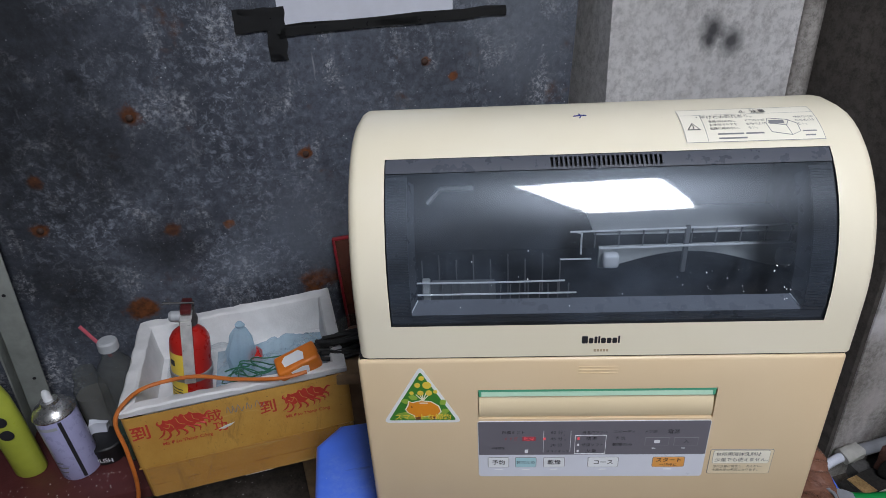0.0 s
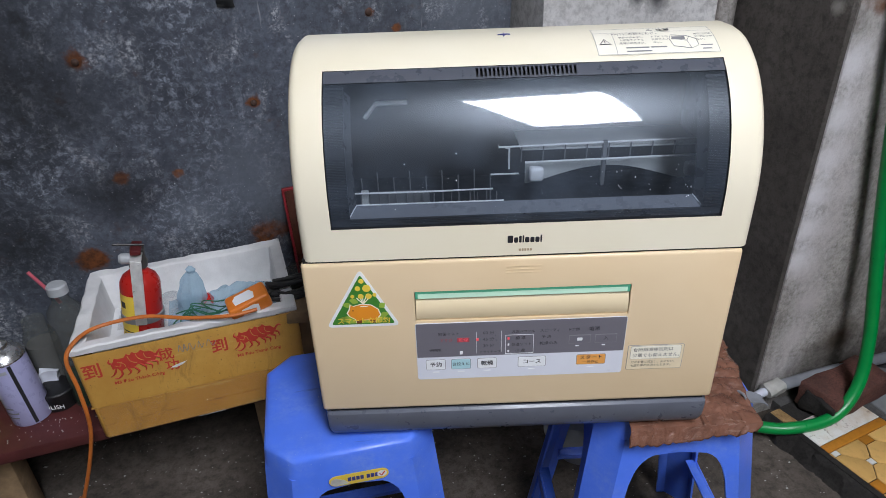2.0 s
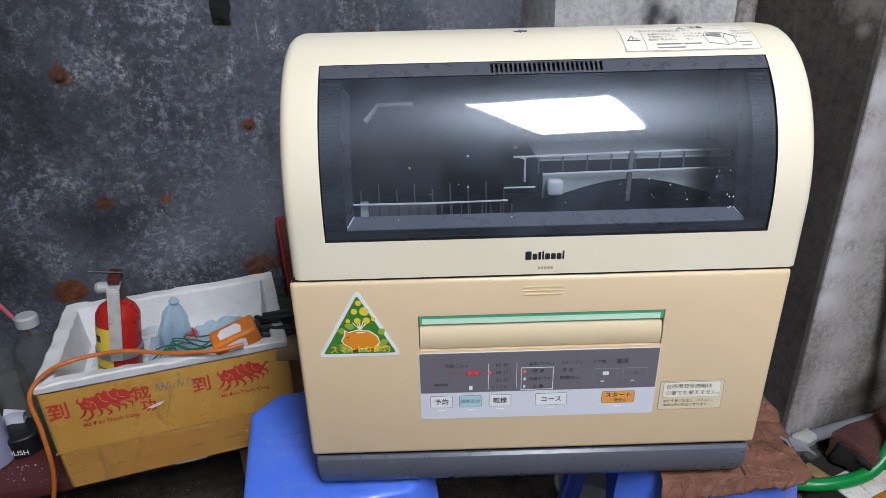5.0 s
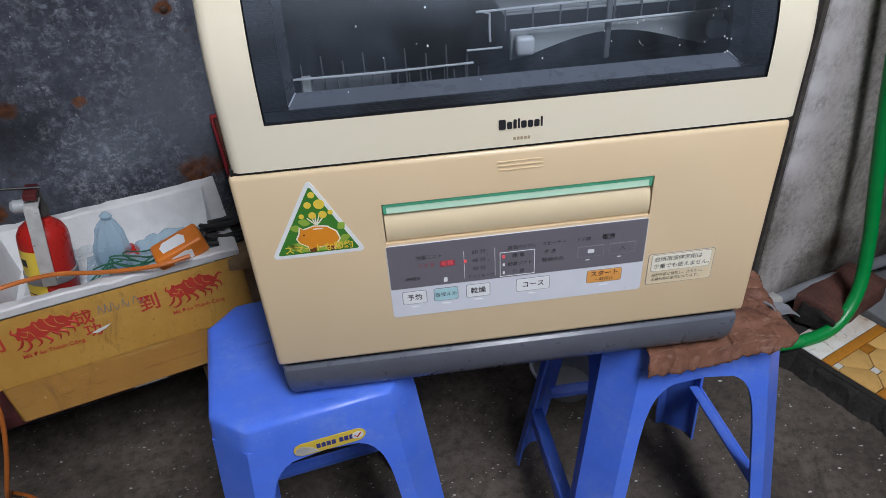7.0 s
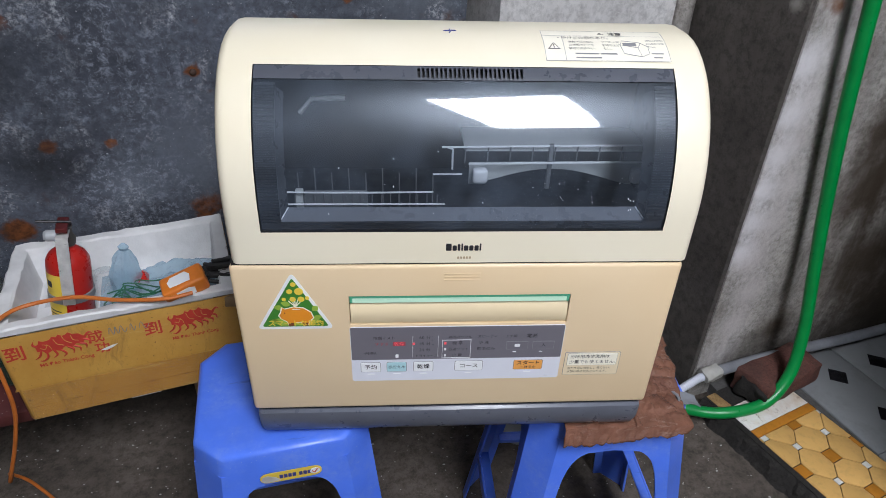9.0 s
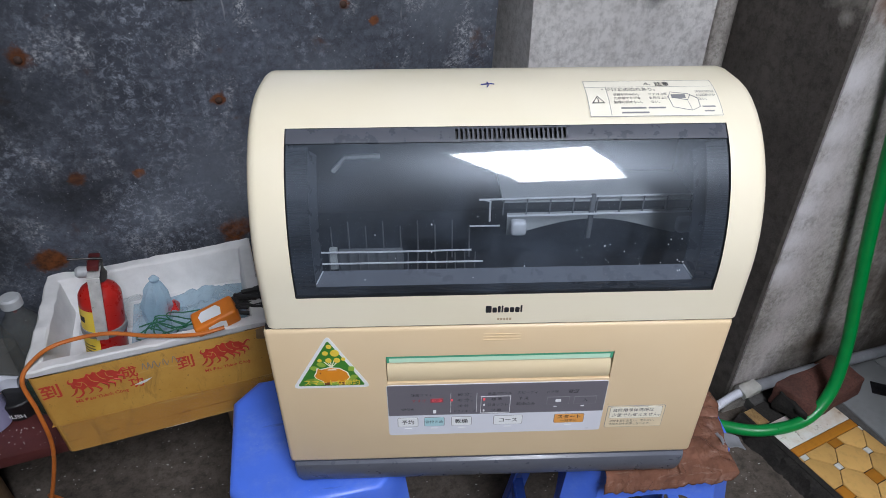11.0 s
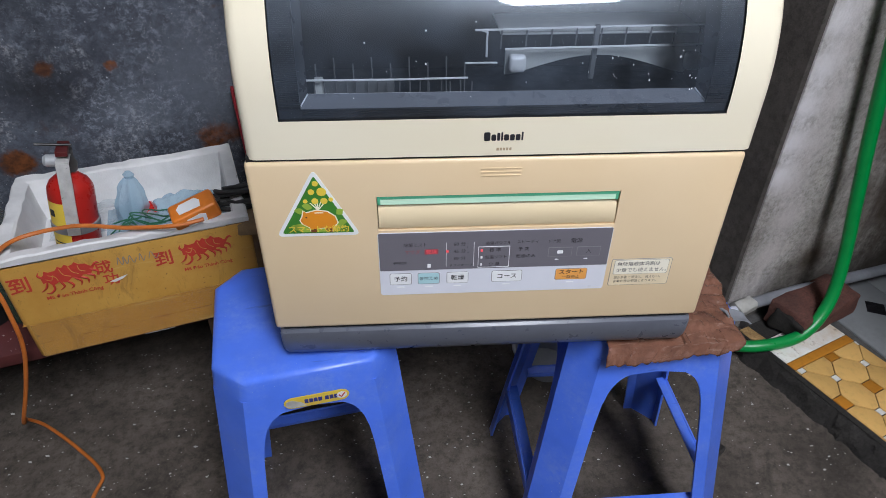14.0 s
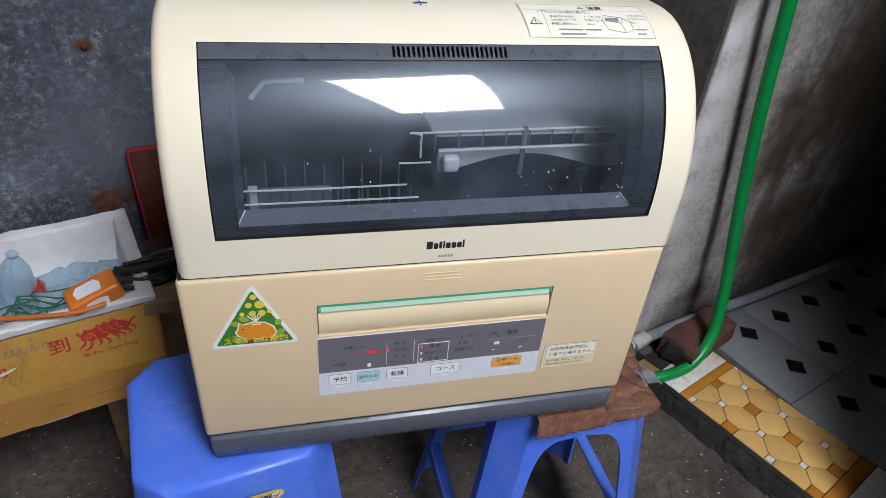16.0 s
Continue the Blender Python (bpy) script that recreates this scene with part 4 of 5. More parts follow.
caution = curved_label("caution_label", (0.0815, 0.2035, 0.0, 0.0497), 0.0004, M["label"], door)
tagged(caution, "white printed caution label")
for b in ((0.0817, 0.2033, 0.0003, 0.0008), (0.0817, 0.2033, 0.049, 0.0495), (0.0817, 0.0821, 0.0003, 0.0495), (0.203, 0.2034, 0.0003, 0.0495), (0.0817, 0.2033, 0.0375, 0.0379), (0.1010, 0.1014, 0.0003, 0.0377)):
    curved_label("label_line", b, 0.0006, M["grey_print"], caution)
for txt, x, t, s in (("注意", 0.1555, 0.0412, 0.0072), ("・やけどの恐れあり。", 0.1225, 0.0325, 0.0056), ("食器がはみ出し", 0.1185, 0.0255, 0.0036), ("た状態でドアを", 0.1185, 0.0205, 0.0036), ("無理に閉めない。", 0.1195, 0.0155, 0.0036),
                     ("ドアの上部", 0.1475, 0.0255, 0.0036), ("を持ち上げ", 0.1475, 0.0205, 0.0036), ("ない。", 0.1445, 0.0155, 0.0036), ("排気口付近", 0.192, 0.0285, 0.0036), ("には近づか", 0.192, 0.0235, 0.0036), ("ない。", 0.189, 0.0185, 0.0036)):
    lettering(txt, s, M["lettering"], caution, pose(x, t, 0.0012), bend=onto_arc)
for b in ((0.111, 0.134, 0.0085, 0.0103), (0.136, 0.152, 0.0085, 0.0103), (0.111, 0.136, 0.0035, 0.0053), (0.186, 0.198, 0.0095, 0.011), (0.187, 0.196, 0.0045, 0.006)):
    curved_label("fine_print", b, 0.0006, M["grey_print"], caution)
for cx, t, r in ((0.1415, 0.0425, 0.0034), (0.0912, 0.0185, 0.0065)):
    for mat, q, lift in (("lettering", 1.0, 0.0006), ("label", 0.74, 0.0008)):
        bm = prism([(cx + r * q * 1.1 * math.sin(a), t + r * q * math.cos(a)) for a in (0, 2.0944, 4.18879)], 0.0001, z0=lift)
        onto_arc(bm)
        part("warning_triangle", bm, M[mat], caution)
    bm = block(cx - 0.0004, cx + 0.0004, t - r * 0.3, t + r * 0.5, 0.0008, 0.001)
    onto_arc(bm)
    part("warning_bar", bm, M["lettering"], caution)
for pts in (((0.159, 0.010), (0.176, 0.006), (0.184, 0.010), (0.184, 0.020), (0.176, 0.026), (0.160, 0.029), (0.157, 0.022), (0.159, 0.010)), ((0.159, 0.022), (0.174, 0.018), (0.176, 0.006)), ((0.174, 0.018), (0.178, 0.0255))):
    bm = tube([(x, t, 0.0007) for x, t in pts], 0.0003, 4, 0)
    onto_arc(bm)
    part("sketch_line", bm, M["grey_print"], caution)
bm = block(0.16, 0.173, 0.0205, 0.0255, 0.0006, 0.0008)
onto_arc(bm)
part("sketch_patch", bm, M["grey_print"], caution)
for pts in (((-0.0145, 0.046), (-0.006, 0.0475), (-0.002, 0.0465)), ((-0.0085, 0.0515), (-0.0075, 0.046), (-0.009, 0.0415))):
    bm = tube([(x, t, 0.0004) for x, t in pts], 0.0006, 5, 3)
    onto_arc(bm)
    part("pen_mark", bm, M["navy"], door)

# ---- stools ----
def stool(m, label, height, top, foot, rail):
    st = thing("plastic_stool", label, "stool", m, "blue plastic stools")
    ch, th = 0.033, 0.004

    def half(z):
        return foot + (top - foot) * min(z / (height - 0.03), 1)

    def octo(hh, c, z):
        return [(hh - c, -hh, z), (hh, -hh + c, z), (hh, hh - c, z), (hh - c, hh, z), (-hh + c, hh, z), (-hh, hh - c, z), (-hh, -hh + c, z), (-hh + c, -hh, z)]
    rings = [octo(top - 0.004, ch, height - 0.0302), octo(top, ch, height - 0.03), octo(top - 0.0022, ch, height - 0.0075), octo(top - 0.0034, ch, height - 0.0036), octo(top - 0.0062, ch, height - 0.0010), octo(top - 0.0105, ch, height - 0.0002), octo(top - 0.03, ch * 0.8, height - 0.0008)]
    bm = loft(rings)
    bmesh.ops.bevel(bm, geom=[e for e in bm.edges if abs(e.verts[0].co.z - e.verts[1].co.z) > 0.004], offset=0.006, segments=2, affect="EDGES", profile=0.5)
    part("seat", bm, M["blue"], st)
    zc, z1 = height - 0.052, height - 0.174
    levels = [0, 0.06, 0.12, 0.18, z1, z1 + 0.04, z1 + 0.07, z1 + 0.09, z1 + 0.1, z1 + 0.108, z1 + 0.114, z1 + 0.118, zc, height - 0.05, height - 0.0300]
    for q in range(4):
        rings = []
        for z in levels:
            hh = half(z)
            o1 = hh - 0.05
            if z >= zc:
                o = 0.0
            elif z <= z1:
                o = o1
            else:
                o = max(o1 * (1 - ((z - z1) / (zc - z1)) ** 4.5) ** 0.28, 0.0)
            outer = [(o, -hh), (hh - ch, -hh), (hh, -hh + ch), (hh, -o)]
            inner = [(hh - th, -o), (hh - th, -hh + ch + th * 0.5), (hh - ch - th * 0.5, -hh + th), (o, -hh + th)]
            a = radians(90 * q)
            rings.append([(x * math.cos(a) - y * math.sin(a), x * math.sin(a) + y * math.cos(a), z) for x, y in outer + inner])
        part("leg", loft(rings), M["blue"], st)
    for q in range(4):
        hh = half(rail)
        bm = block(-hh + 0.045, hh - 0.045, -hh + 0.001, -hh + 0.005, rail - 0.014, rail + 0.014, 0.0015)
        block(-hh + 0.045, hh - 0.045, -hh + 0.005, -hh + 0.02, rail + 0.010, rail + 0.013, bm=bm)
        part("stretcher", bm, M["blue"], st, m=pose(0, 0, 0, 0, 0, 90 * q))
    return st


left_stool = stool(pose(-0.2215, 0.090, 0, 0, 0, 11), "bright blue plastic stool with a yellow sticker on its apron", 0.4605, 0.108, 0.147, 0.10)
right_stool = stool(pose(0.221, 0.128, 0, 0, 0, 1), "bright blue plastic stool half covered by a brown cloth", 0.4555, 0.108, 0.160, 0.138)
# the sticker sits on the apron of the left stool
face = pose(0.006, -0.1142, 0.4225, 98.0, 0, 0)
st = part("stool_sticker", prism(rounded(0.074, 0.021, 0.010, 6), 0.0005), M["gold"], left_stool, "worn yellow maker's sticker with torn end", face)
part("sticker_torn_end", prism([(-0.036, -0.004), (-0.03, -0.009), (-0.012, -0.008), (-0.018, 0.0), (-0.028, 0.006), (-0.034, 0.004)], 0.0007), M["steel"], st, m=face)
for i in range(7):
    part("sticker_bar", block(0, 0.0042, 0, 0.0075, 0, 0.0008), M["navy"], st, m=face @ pose(-0.014 + i * 0.0052 + (0.0025 if i > 3 else 0), -0.0038, 0))
part("sticker_dot", turned([(0.0062, 0), (0.0062, 0.0008)], 16), M["white"], st, m=face @ pose(0.0285, 0.0, 0))
part("sticker_tick", tube([(0.0255, 0.001, 0.001), (0.028, -0.003, 0.001), (0.032, 0.004, 0.001)], 0.0009, 5, 0), M["red_print"], st, m=face)

# brown cloth folded over the right stool
bm = bmesh.new()
nx, ny = 120, 60
grid = []
for i in range(nx + 1):
    row = []
    for j in range(ny + 1):
        u = i / nx
        x, y = 0.155 + (0.152 + 0.028 * (j / ny)) * u, -0.016 + 0.20 * j / ny
        y += 0.016 * u * (1 - j / ny)
        x += -0.008 * (1 - j / ny) * (1 - u) + 0.010 * noise.noise((y * 30, 0, 3)) * u
        crease = abs(noise.noise((x * 45 + y * 25, y * 60 - x * 12, 0.5))) + 0.5 * abs(noise.noise((x * 110, y * 80, 7.0)))
        z = 0.4590 + (0.0012 if x < 0.24 else 0.0055) * crease + 0.0012 * noise.noise((x * 140, y * 40, 4))
        yf = 0.0195
        if y < yf:
            drop = yf - y
            ragged = 1 + 0.16 * noise.noise((x * 130, 1.5, 0))
            z -= drop * 0.72 * ragged
            pleat = abs(noise.noise((x * 95 + drop * 40, drop * 18, 2))) * 2 - 0.5 + 0.6 * noise.noise((x * 230, drop * 30, 5))
            y = yf - 0.012 - drop * 0.22 - 0.0026 * pleat * min(drop / 0.012, 1)
        if x > 0.322:
            over = x - 0.322
            x = 0.322 + 0.010 * min(over / 0.01, 1) + 0.28 * over + 0.003 * noise.noise((y * 90, over * 30, 9))
            z -= over * 0.9
        row.append(bm.verts.new((x, y, max(z, 0.405))))
    grid.append(row)
for i in range(nx):
    for j in range(ny):
        bm.faces.new((grid[i][j], grid[i + 1][j], grid[i + 1][j + 1], grid[i][j + 1]))
cloth = solo("brown_cloth", bm, M["cloth"], "wrinkled dark brown plastic cloth under the dishwasher", "cloth")
mod = cloth.modifiers.new("thick", "SOLIDIFY")
mod.thickness, mod.offset = 0.0016, 1
bm = block(-0.019, 0.019, -0.011, 0.011, 0, 0.0014)
bmesh.ops.subdivide_edges(bm, edges=list(bm.edges), cuts=5, use_grid_fill=True)
wobble(bm, 0.0035, 60)
solo("foil_scrap", bm, M["pipe"], "crumpled dull silver foil scrap on the brown cloth", "scrap", pose(0.323, 0.056, 0.4560, -6, 22, 4))

# ---- foam box and what lies in it ----
BOX = pose(-0.651, 0.200, 0.2752, 0, 0, 18)
TAPER = 0.003
INSIDE = BOX @ pose(0, 0, 0.0108)
BW, BD, BH, BT = 0.343, 0.247, 0.191, 0.022


def box_ring(inset, z, taper):
    k = taper * (1 - z / BH) + inset
    return [(k, k, z), (BW - k, k, z), (BW - k, BD - k, z), (k, BD - k, z)]


foam_box = thing("foam_box", "yellow printed styrofoam box, open and full of odds and ends", "box", BOX)
rings = [box_ring(0.006, 0.0, TAPER), box_ring(0, 0.006, TAPER), box_ring(0, 0.07, TAPER), box_ring(-0.0012, 0.0715, TAPER), box_ring(-0.0008, BH - 0.014, TAPER)]
bm = loft(rings, caps=False)
bm.faces.new([v for v in bm.verts if v.co.z < 0.001])
bmesh.ops.bevel(bm, geom=[e for e in bm.edges if abs(e.verts[0].co.z - e.verts[1].co.z) > 0.02], offset=0.010, segments=3, affect="EDGES", profile=0.5)
box_body = part("box_body", bm, M["card"], foam_box, "yellow printed outside, scuffed")
bm = loft([box_ring(0.001, BH - 0.0135, TAPER), box_ring(0, BH - 0.002, TAPER), box_ring(0.003, BH, TAPER), box_ring(BT - 0.003, BH, TAPER), box_ring(BT, BH - 0.003, TAPER), box_ring(BT + 0.004, BH - 0.05, TAPER), box_ring(BT + 0.006, 0.13, TAPER), box_ring(BT + 0.008, 0.11, TAPER)], caps=False)
for v in bm.verts:
    if v.co.z > BH - 0.02:
        v.co += Vector(noise.noise_vector(v.co * 60)) * 0.002
bmesh.ops.subdivide_edges(bm, edges=[e for e in bm.edges if e.calc_length() > 0.1], cuts=24, use_grid_fill=True)
for v in bm.verts:
    if v.co.z > BH - 0.004:
        v.co.z += 0.0035 * noise.noise(v.co * 45) - 0.002
        v.co.y += 0.002 * noise.noise(v.co * 70)
part("box_lining", bm, M["styro"], foam_box, "white chipped styrofoam lining and rim")
part("box_inner_floor", block(BT + 0.004, BW - BT - 0.004, BT + 0.004, BD - BT - 0.004, BH - 0.078, BH - 0.07), M["styro"], foam_box)


def on_box(x, z, lift=0.0012):
    """A place on the slanted front of the box."""
    z += 0.0108
    return pose(x, TAPER * (1 - z / BH) - 0.0012 - lift, z, 90 - 0.9, 0, 0)


# a herd of galloping horses in brush strokes: bodies, then legs and manes, then the pale lines between them
HERD = [(-0.035, -0.004), (-0.036, 0.004), (-0.031, 0.007), (-0.029, 0.012), (-0.024, 0.009), (-0.015, 0.010), (-0.011, 0.018), (-0.006, 0.013), (-0.002, 0.021), (0.003, 0.014), (0.008, 0.017),
        (0.011, 0.023), (0.016, 0.014), (0.024, 0.012), (0.030, 0.007), (0.036, 0.008), (0.031, 0.002), (0.027, -0.003), (0.017, -0.002), (0.012, -0.006), (0.002, -0.003), (-0.006, -0.008), (-0.015, -0.005), (-0.024, -0.009), (-0.029, -0.003)]
STROKES = [[(-0.030, -0.003), (-0.034, -0.010), (-0.041, -0.014)], [(-0.024, -0.006), (-0.024, -0.013), (-0.031, -0.018), (-0.036, -0.017)], [(-0.014, -0.004), (-0.011, -0.012), (-0.017, -0.016)], [(-0.005, -0.006), (0.001, -0.013), (-0.004, -0.017)],
           [(0.005, -0.003), (0.012, -0.009), (0.010, -0.015)], [(0.013, -0.004), (0.021, -0.008), (0.020, -0.014)], [(0.022, -0.002), (0.030, -0.005), (0.029, -0.011)], [(0.028, 0.004), (0.036, 0.000), (0.037, -0.006)],
           [(-0.033, 0.004), (-0.038, 0.008), (-0.036, 0.012)], [(0.032, 0.008), (0.038, 0.012), (0.042, 0.010)]]
SLITS = [[(-0.026, 0.006), (-0.018, 0.002), (-0.016, -0.004)], [(-0.010, 0.012), (-0.007, 0.003), (0.001, -0.001)], [(0.002, 0.013), (0.005, 0.005), (0.012, 0.000)], [(0.014, 0.012), (0.015, 0.005), (0.022, 0.002)], [(-0.030, 0.001), (-0.024, -0.002), (-0.020, 0.005)]]
HERD, STROKES, SLITS = [(a, b * 1.3 if b < 0.011 else 0.0143 + (b - 0.011) * 0.55) for a, b in HERD], [[(a, b * 1.25 - 0.001) for a, b in p] for p in STROKES], [[(a, b * 1.2) for a, b in p] for p in SLITS]
for x, s in ((0.022, 1.0), (0.212, 0.95)):
    lettering("到", 0.030 * s, M["red_print"], box_body, on_box(x, 0.132 if x < 0.1 else 0.13))
    m = on_box(x + 0.064 * s, 0.135, 0.0006)
    herd = part("red_emblem", prism([(a * s, b * s) for a, b in HERD], 0.0006), M["red_print"], box_body, "red printed galloping horses", m)
    for k, pts in enumerate(STROKES):
        part("emblem_stroke", tube([(a * s, b * s, 0.0003) for a, b in pts], lambda t: 0.0007 + 0.0010 * math.sin(math.pi * min(t + 0.15, 1)), 5, 4), M["red_print"], herd, m=m)
    for k, pts in enumerate(SLITS):
        part("emblem_slit", tube([(a * s, b * s, 0.0006) for a, b in pts], 0.00055, 4, 4), M["card"], herd, m=m)
    lettering("Mã Đáo Thành Công", 0.0088 * s, M["red_print"], box_body, on_box(x + 0.062 * s, 0.103))
lettering("成", 0.024, M["red_print"], box_body, on_box(0.131, 0.136))
lettering("功", 0.022, M["red_print"], box_body, on_box(0.136, 0.113))
for i, (x, w) in enumerate(((0.165, 0.012), (0.18, 0.009), (0.193, 0.015), (0.150, 0.010), (0.158, 0.008))):
    part("pencil_mark", tube([(0, 0, 0), (w * 0.3, 0.012, 0), (w * 0.6, -0.002, 0), (w, 0.006, 0)], 0.0006, 4, 4), M["grey_print"], box_body, m=on_box(x, 0.137, 0.0009))
part("torn_spot", prism([(-0.014, -0.002), (-0.004, 0.0015), (0.006, 0.0035), (0.012, 0.0045), (0.005, -0.0005), (-0.006, -0.004)], 0.0005), M["styro"], box_body, "torn white foam showing through", on_box(0.146, 0.112, 0.0010))
for z, h in ((0.043, 0.036), (0.012, 0.026)):
    bm = block(0.012, BW - 0.008, -h / 2, h / 2, 0, 0.0006)
    bmesh.ops.subdivide_edges(bm, edges=[e for e in bm.edges if e.calc_length() > 0.1], cuts=30)
    wobble(bm, 0.0016, 70, z * 100)
    part("packing_tape", bm, M["tape_film"], foam_box, "wrinkled clear packing tape", on_box(0, z, 0.0022))

solo("paper_slip", wobble(block(0.150, 0.196, 0.010, 0.06, -0.0024, -0.0008), 0.0008, 40), M["white"], "white paper slip sticking out under the foam box", "paper", BOX)

# things in the box are placed in the box's own coordinates
def in_box(x, y, z, rx=0, ry=0, rz=0):
    return INSIDE @ pose(x, y, z, rx, ry, rz)


ext = thing("fire_extinguisher", "small red fire extinguisher with yellow label, in the foam box", "extinguisher", in_box(0.089, 0.098, 0.110, -2, 9, 0))
part("cylinder", turned([(0.0, 0), (0.028, 0), (0.031, 0.005), (0.0315, 0.105), (0.0305, 0.114), (0.026, 0.123), (0.017, 0.131), (0.012, 0.136), (0.012, 0.146), (0, 0.146)], 32), M["red_paint"], ext)
bm = bmesh.new()
loft([[(0.0319 * math.cos(a), 0.0319 * math.sin(a), z) for a in [radians(190 + 70 * i / 12) for i in range(13)]] for z in (0.005, 0.098)], close=False, caps=False, bm=bm)
lab = part("yellow_label", bm, M["gold"], ext)
for z, h, a0, a1 in ((0.074, 0.011, 205, 225), (0.03, 0.002, 205, 245), (0.024, 0.002, 205, 245), (0.018, 0.002, 205, 240), (0.012, 0.002, 205, 245)):
    bm = bmesh.new()
    loft([[(0.0322 * math.cos(a), 0.0322 * math.sin(a), z + q) for a in [radians(a0 + (a1 - a0) * i / 6) for i in range(7)]] for q in (0, h)], close=False, caps=False, bm=bm)
    part("label_print", bm, M["lettering"], lab)
part("strap", turned([(0.0315, 0.046), (0.0335, 0.047), (0.0335, 0.058), (0.0315, 0.059)], 32), M["grey_print"], ext, "grey plastic strap")
part("valve", turned([(0, 0.14), (0.014, 0.14), (0.015, 0.15), (0.011, 0.158), (0.011, 0.172), (0, 0.172)], 20), M["valve_grey"], ext)
part("gauge", turned([(0, 0), (0.008, 0), (0.009, 0.004), (0.009, 0.016), (0.006, 0.02), (0, 0.02)], 18), M["cap_grey"], ext, m=pose(-0.008, -0.002, 0.155, 0, -90, 0))
bm = block(-0.0085, 0.0085, -0.0395, -0.0365, 0.05, 0.165, 0.001)
block(-0.0085, 0.0085, -0.0385, 0.01, 0.165, 0.168, 0.001, bm=bm)
part("carry_handle", bm, M["steel"], ext, "long worn steel lever hanging down in front")
bm = block(-0.008, 0.008, -0.030, 0.010, 0.172, 0.181, 0.002)
part("squeeze_lever", bm, simple("dark_red_plastic", (0.10, 0.012, 0.012), 0.4), ext)
part("safety_pin", tube([(-0.034, -0.01, 0.184), (0.012, -0.01, 0.182)], 0.002, 8, 0), M["black"], ext)

bag = thing("blue_plastic_bag", "twisted light blue plastic bag standing in the foam box", "bag", in_box(0.168, 0.125, 0.110, 0, 9, 0))
rings = []
for i in range(19):
    t = i / 18
    r = 0.005 + 0.0175 * math.sin(math.pi * min(t * 0.92 + 0.07, 1)) ** 0.55
    rings.append([((r * (1 + 0.22 * noise.noise((math.cos(a) * 2, math.sin(a) * 2, t * 5)) + 0.10 * math.sin(9 * a + 5 * t))) * math.cos(a), r * 0.8 * (1 + 0.1 * math.sin(7 * a)) * math.sin(a), 0.098 * t) for a in [2 * math.pi * k / 40 for k in range(40)]])
part("bag_body", loft(rings), M["blue_film"], bag)
part("bag_knot", wobble(turned([(0.002, 0.094), (0.006, 0.098), (0.008, 0.104), (0.004, 0.109), (0.001, 0.11)], 12), 0.002, 90), M["blue_film"], bag)


def heap(name, x0, x1, y0, y1, z, height, material, label, category, seed, n=26, m=None):
    bm = bmesh.new()
    g = []
    for i in range(n + 1):
        row = []
        for j in range(n + 1):
            u, w = i / n, j / n
            edge = min(1, 5 * min(u, 1 - u, w, 1 - w))
            p = Vector((x0 + (x1 - x0) * u, y0 + (y1 - y0) * w, 0))
            hgt = height * edge * (0.55 + 0.5 * noise.noise((p.x * 28, p.y * 28, seed)) + 0.45 * abs(noise.noise((p.x * 70, p.y * 70, seed + 5))))
            row.append(bm.verts.new((p.x, p.y, z + max(hgt, 0))))
        g.append(row)
    for i in range(n):
        for j in range(n):
            bm.faces.new((g[i][j], g[i + 1][j], g[i + 1][j + 1], g[i][j + 1]))
    return solo(name, bm, material, label, category, m)


heap("crumpled_blue_film", 0.125, 0.315, 0.035, 0.205, 0.111, 0.034, M["blue_film"], "crumpled pale blue plastic film in the foam box", "film", 1.5, 34, INSIDE)
heap("clear_film_scrap", 0.04, 0.16, 0.14, 0.215, 0.111, 0.03, M["clear_film"], "crumpled clear plastic film in the foam box", "film", 7.5, 20, INSIDE)
heap("red_wrapper", 0.182, 0.208, 0.12, 0.15, 0.135, 0.02, M["red_paint"], "small crumpled red wrapper in the foam box", "wrapper", 3.5, 8, INSIDE)
rnd = random.Random(4)
bm = bmesh.new()
for k in range(5):
    c = Vector((0.165 + 0.014 * k, 0.048 + 0.004 * k, 0.158))
    pts = [c + Vector((0.03 * math.cos(t * 1.1 + k) * rnd.uniform(0.6, 1.2), 0.02 * math.sin(t + k), 0.006 * math.sin(2 * t + k) + 0.003 * k)) for t in [0.9 * i for i in range(9)]]
    tube(pts, 0.0012, 5, 4, bm)
solo("green_wire", bm, M["green_cord"], "tangled thin green wire in the foam box", "wire", INSIDE)

adapter = thing("orange_adapter", "orange plastic power adapter with worn white label on the box rim", "adapter", in_box(0.270, 0.022, 0.188, 8, -15, 6))
part("case", block(-0.034, 0.034, -0.02, 0.02, -0.014, 0.014, 0.005, 3), M["orange_plastic"], adapter)
part("label", prism([(-0.02, -0.011), (0.012, -0.012), (0.014, 0.002), (0.008, 0.011), (-0.016, 0.010), (-0.022, 0.002)], 0.0006), M["white"], adapter, "torn white label", pose(0, 0, 0.0141))
part("front_label", prism([(-0.016, -0.008), (0.012, -0.008), (0.014, 0.004), (0.006, 0.008), (-0.014, 0.007)], 0.0006), M["white"], adapter, "torn white label", pose(0.0, -0.0201, 0, 90, 0, 0))
rnd = random.Random(8)
loop = [(0.292, 0.026, 0.192), (0.306, 0.03, 0.194)]
for k in range(8):
    w, h = rnd.uniform(0.036, 0.062), rnd.uniform(0.010, 0.018)
    cx, cy = 0.348 + rnd.uniform(-0.012, 0.014), 0.05 + rnd.uniform(-0.008, 0.025)
    loop += [(cx - w * math.cos(a), cy - h * math.sin(a), 0.168 + 0.0028 * k + 0.006 * math.sin(a + k)) for a in [2 * math.pi * i / 9 for i in range(9)]]
bm = tube(loop, 0.0036, 7, 4)
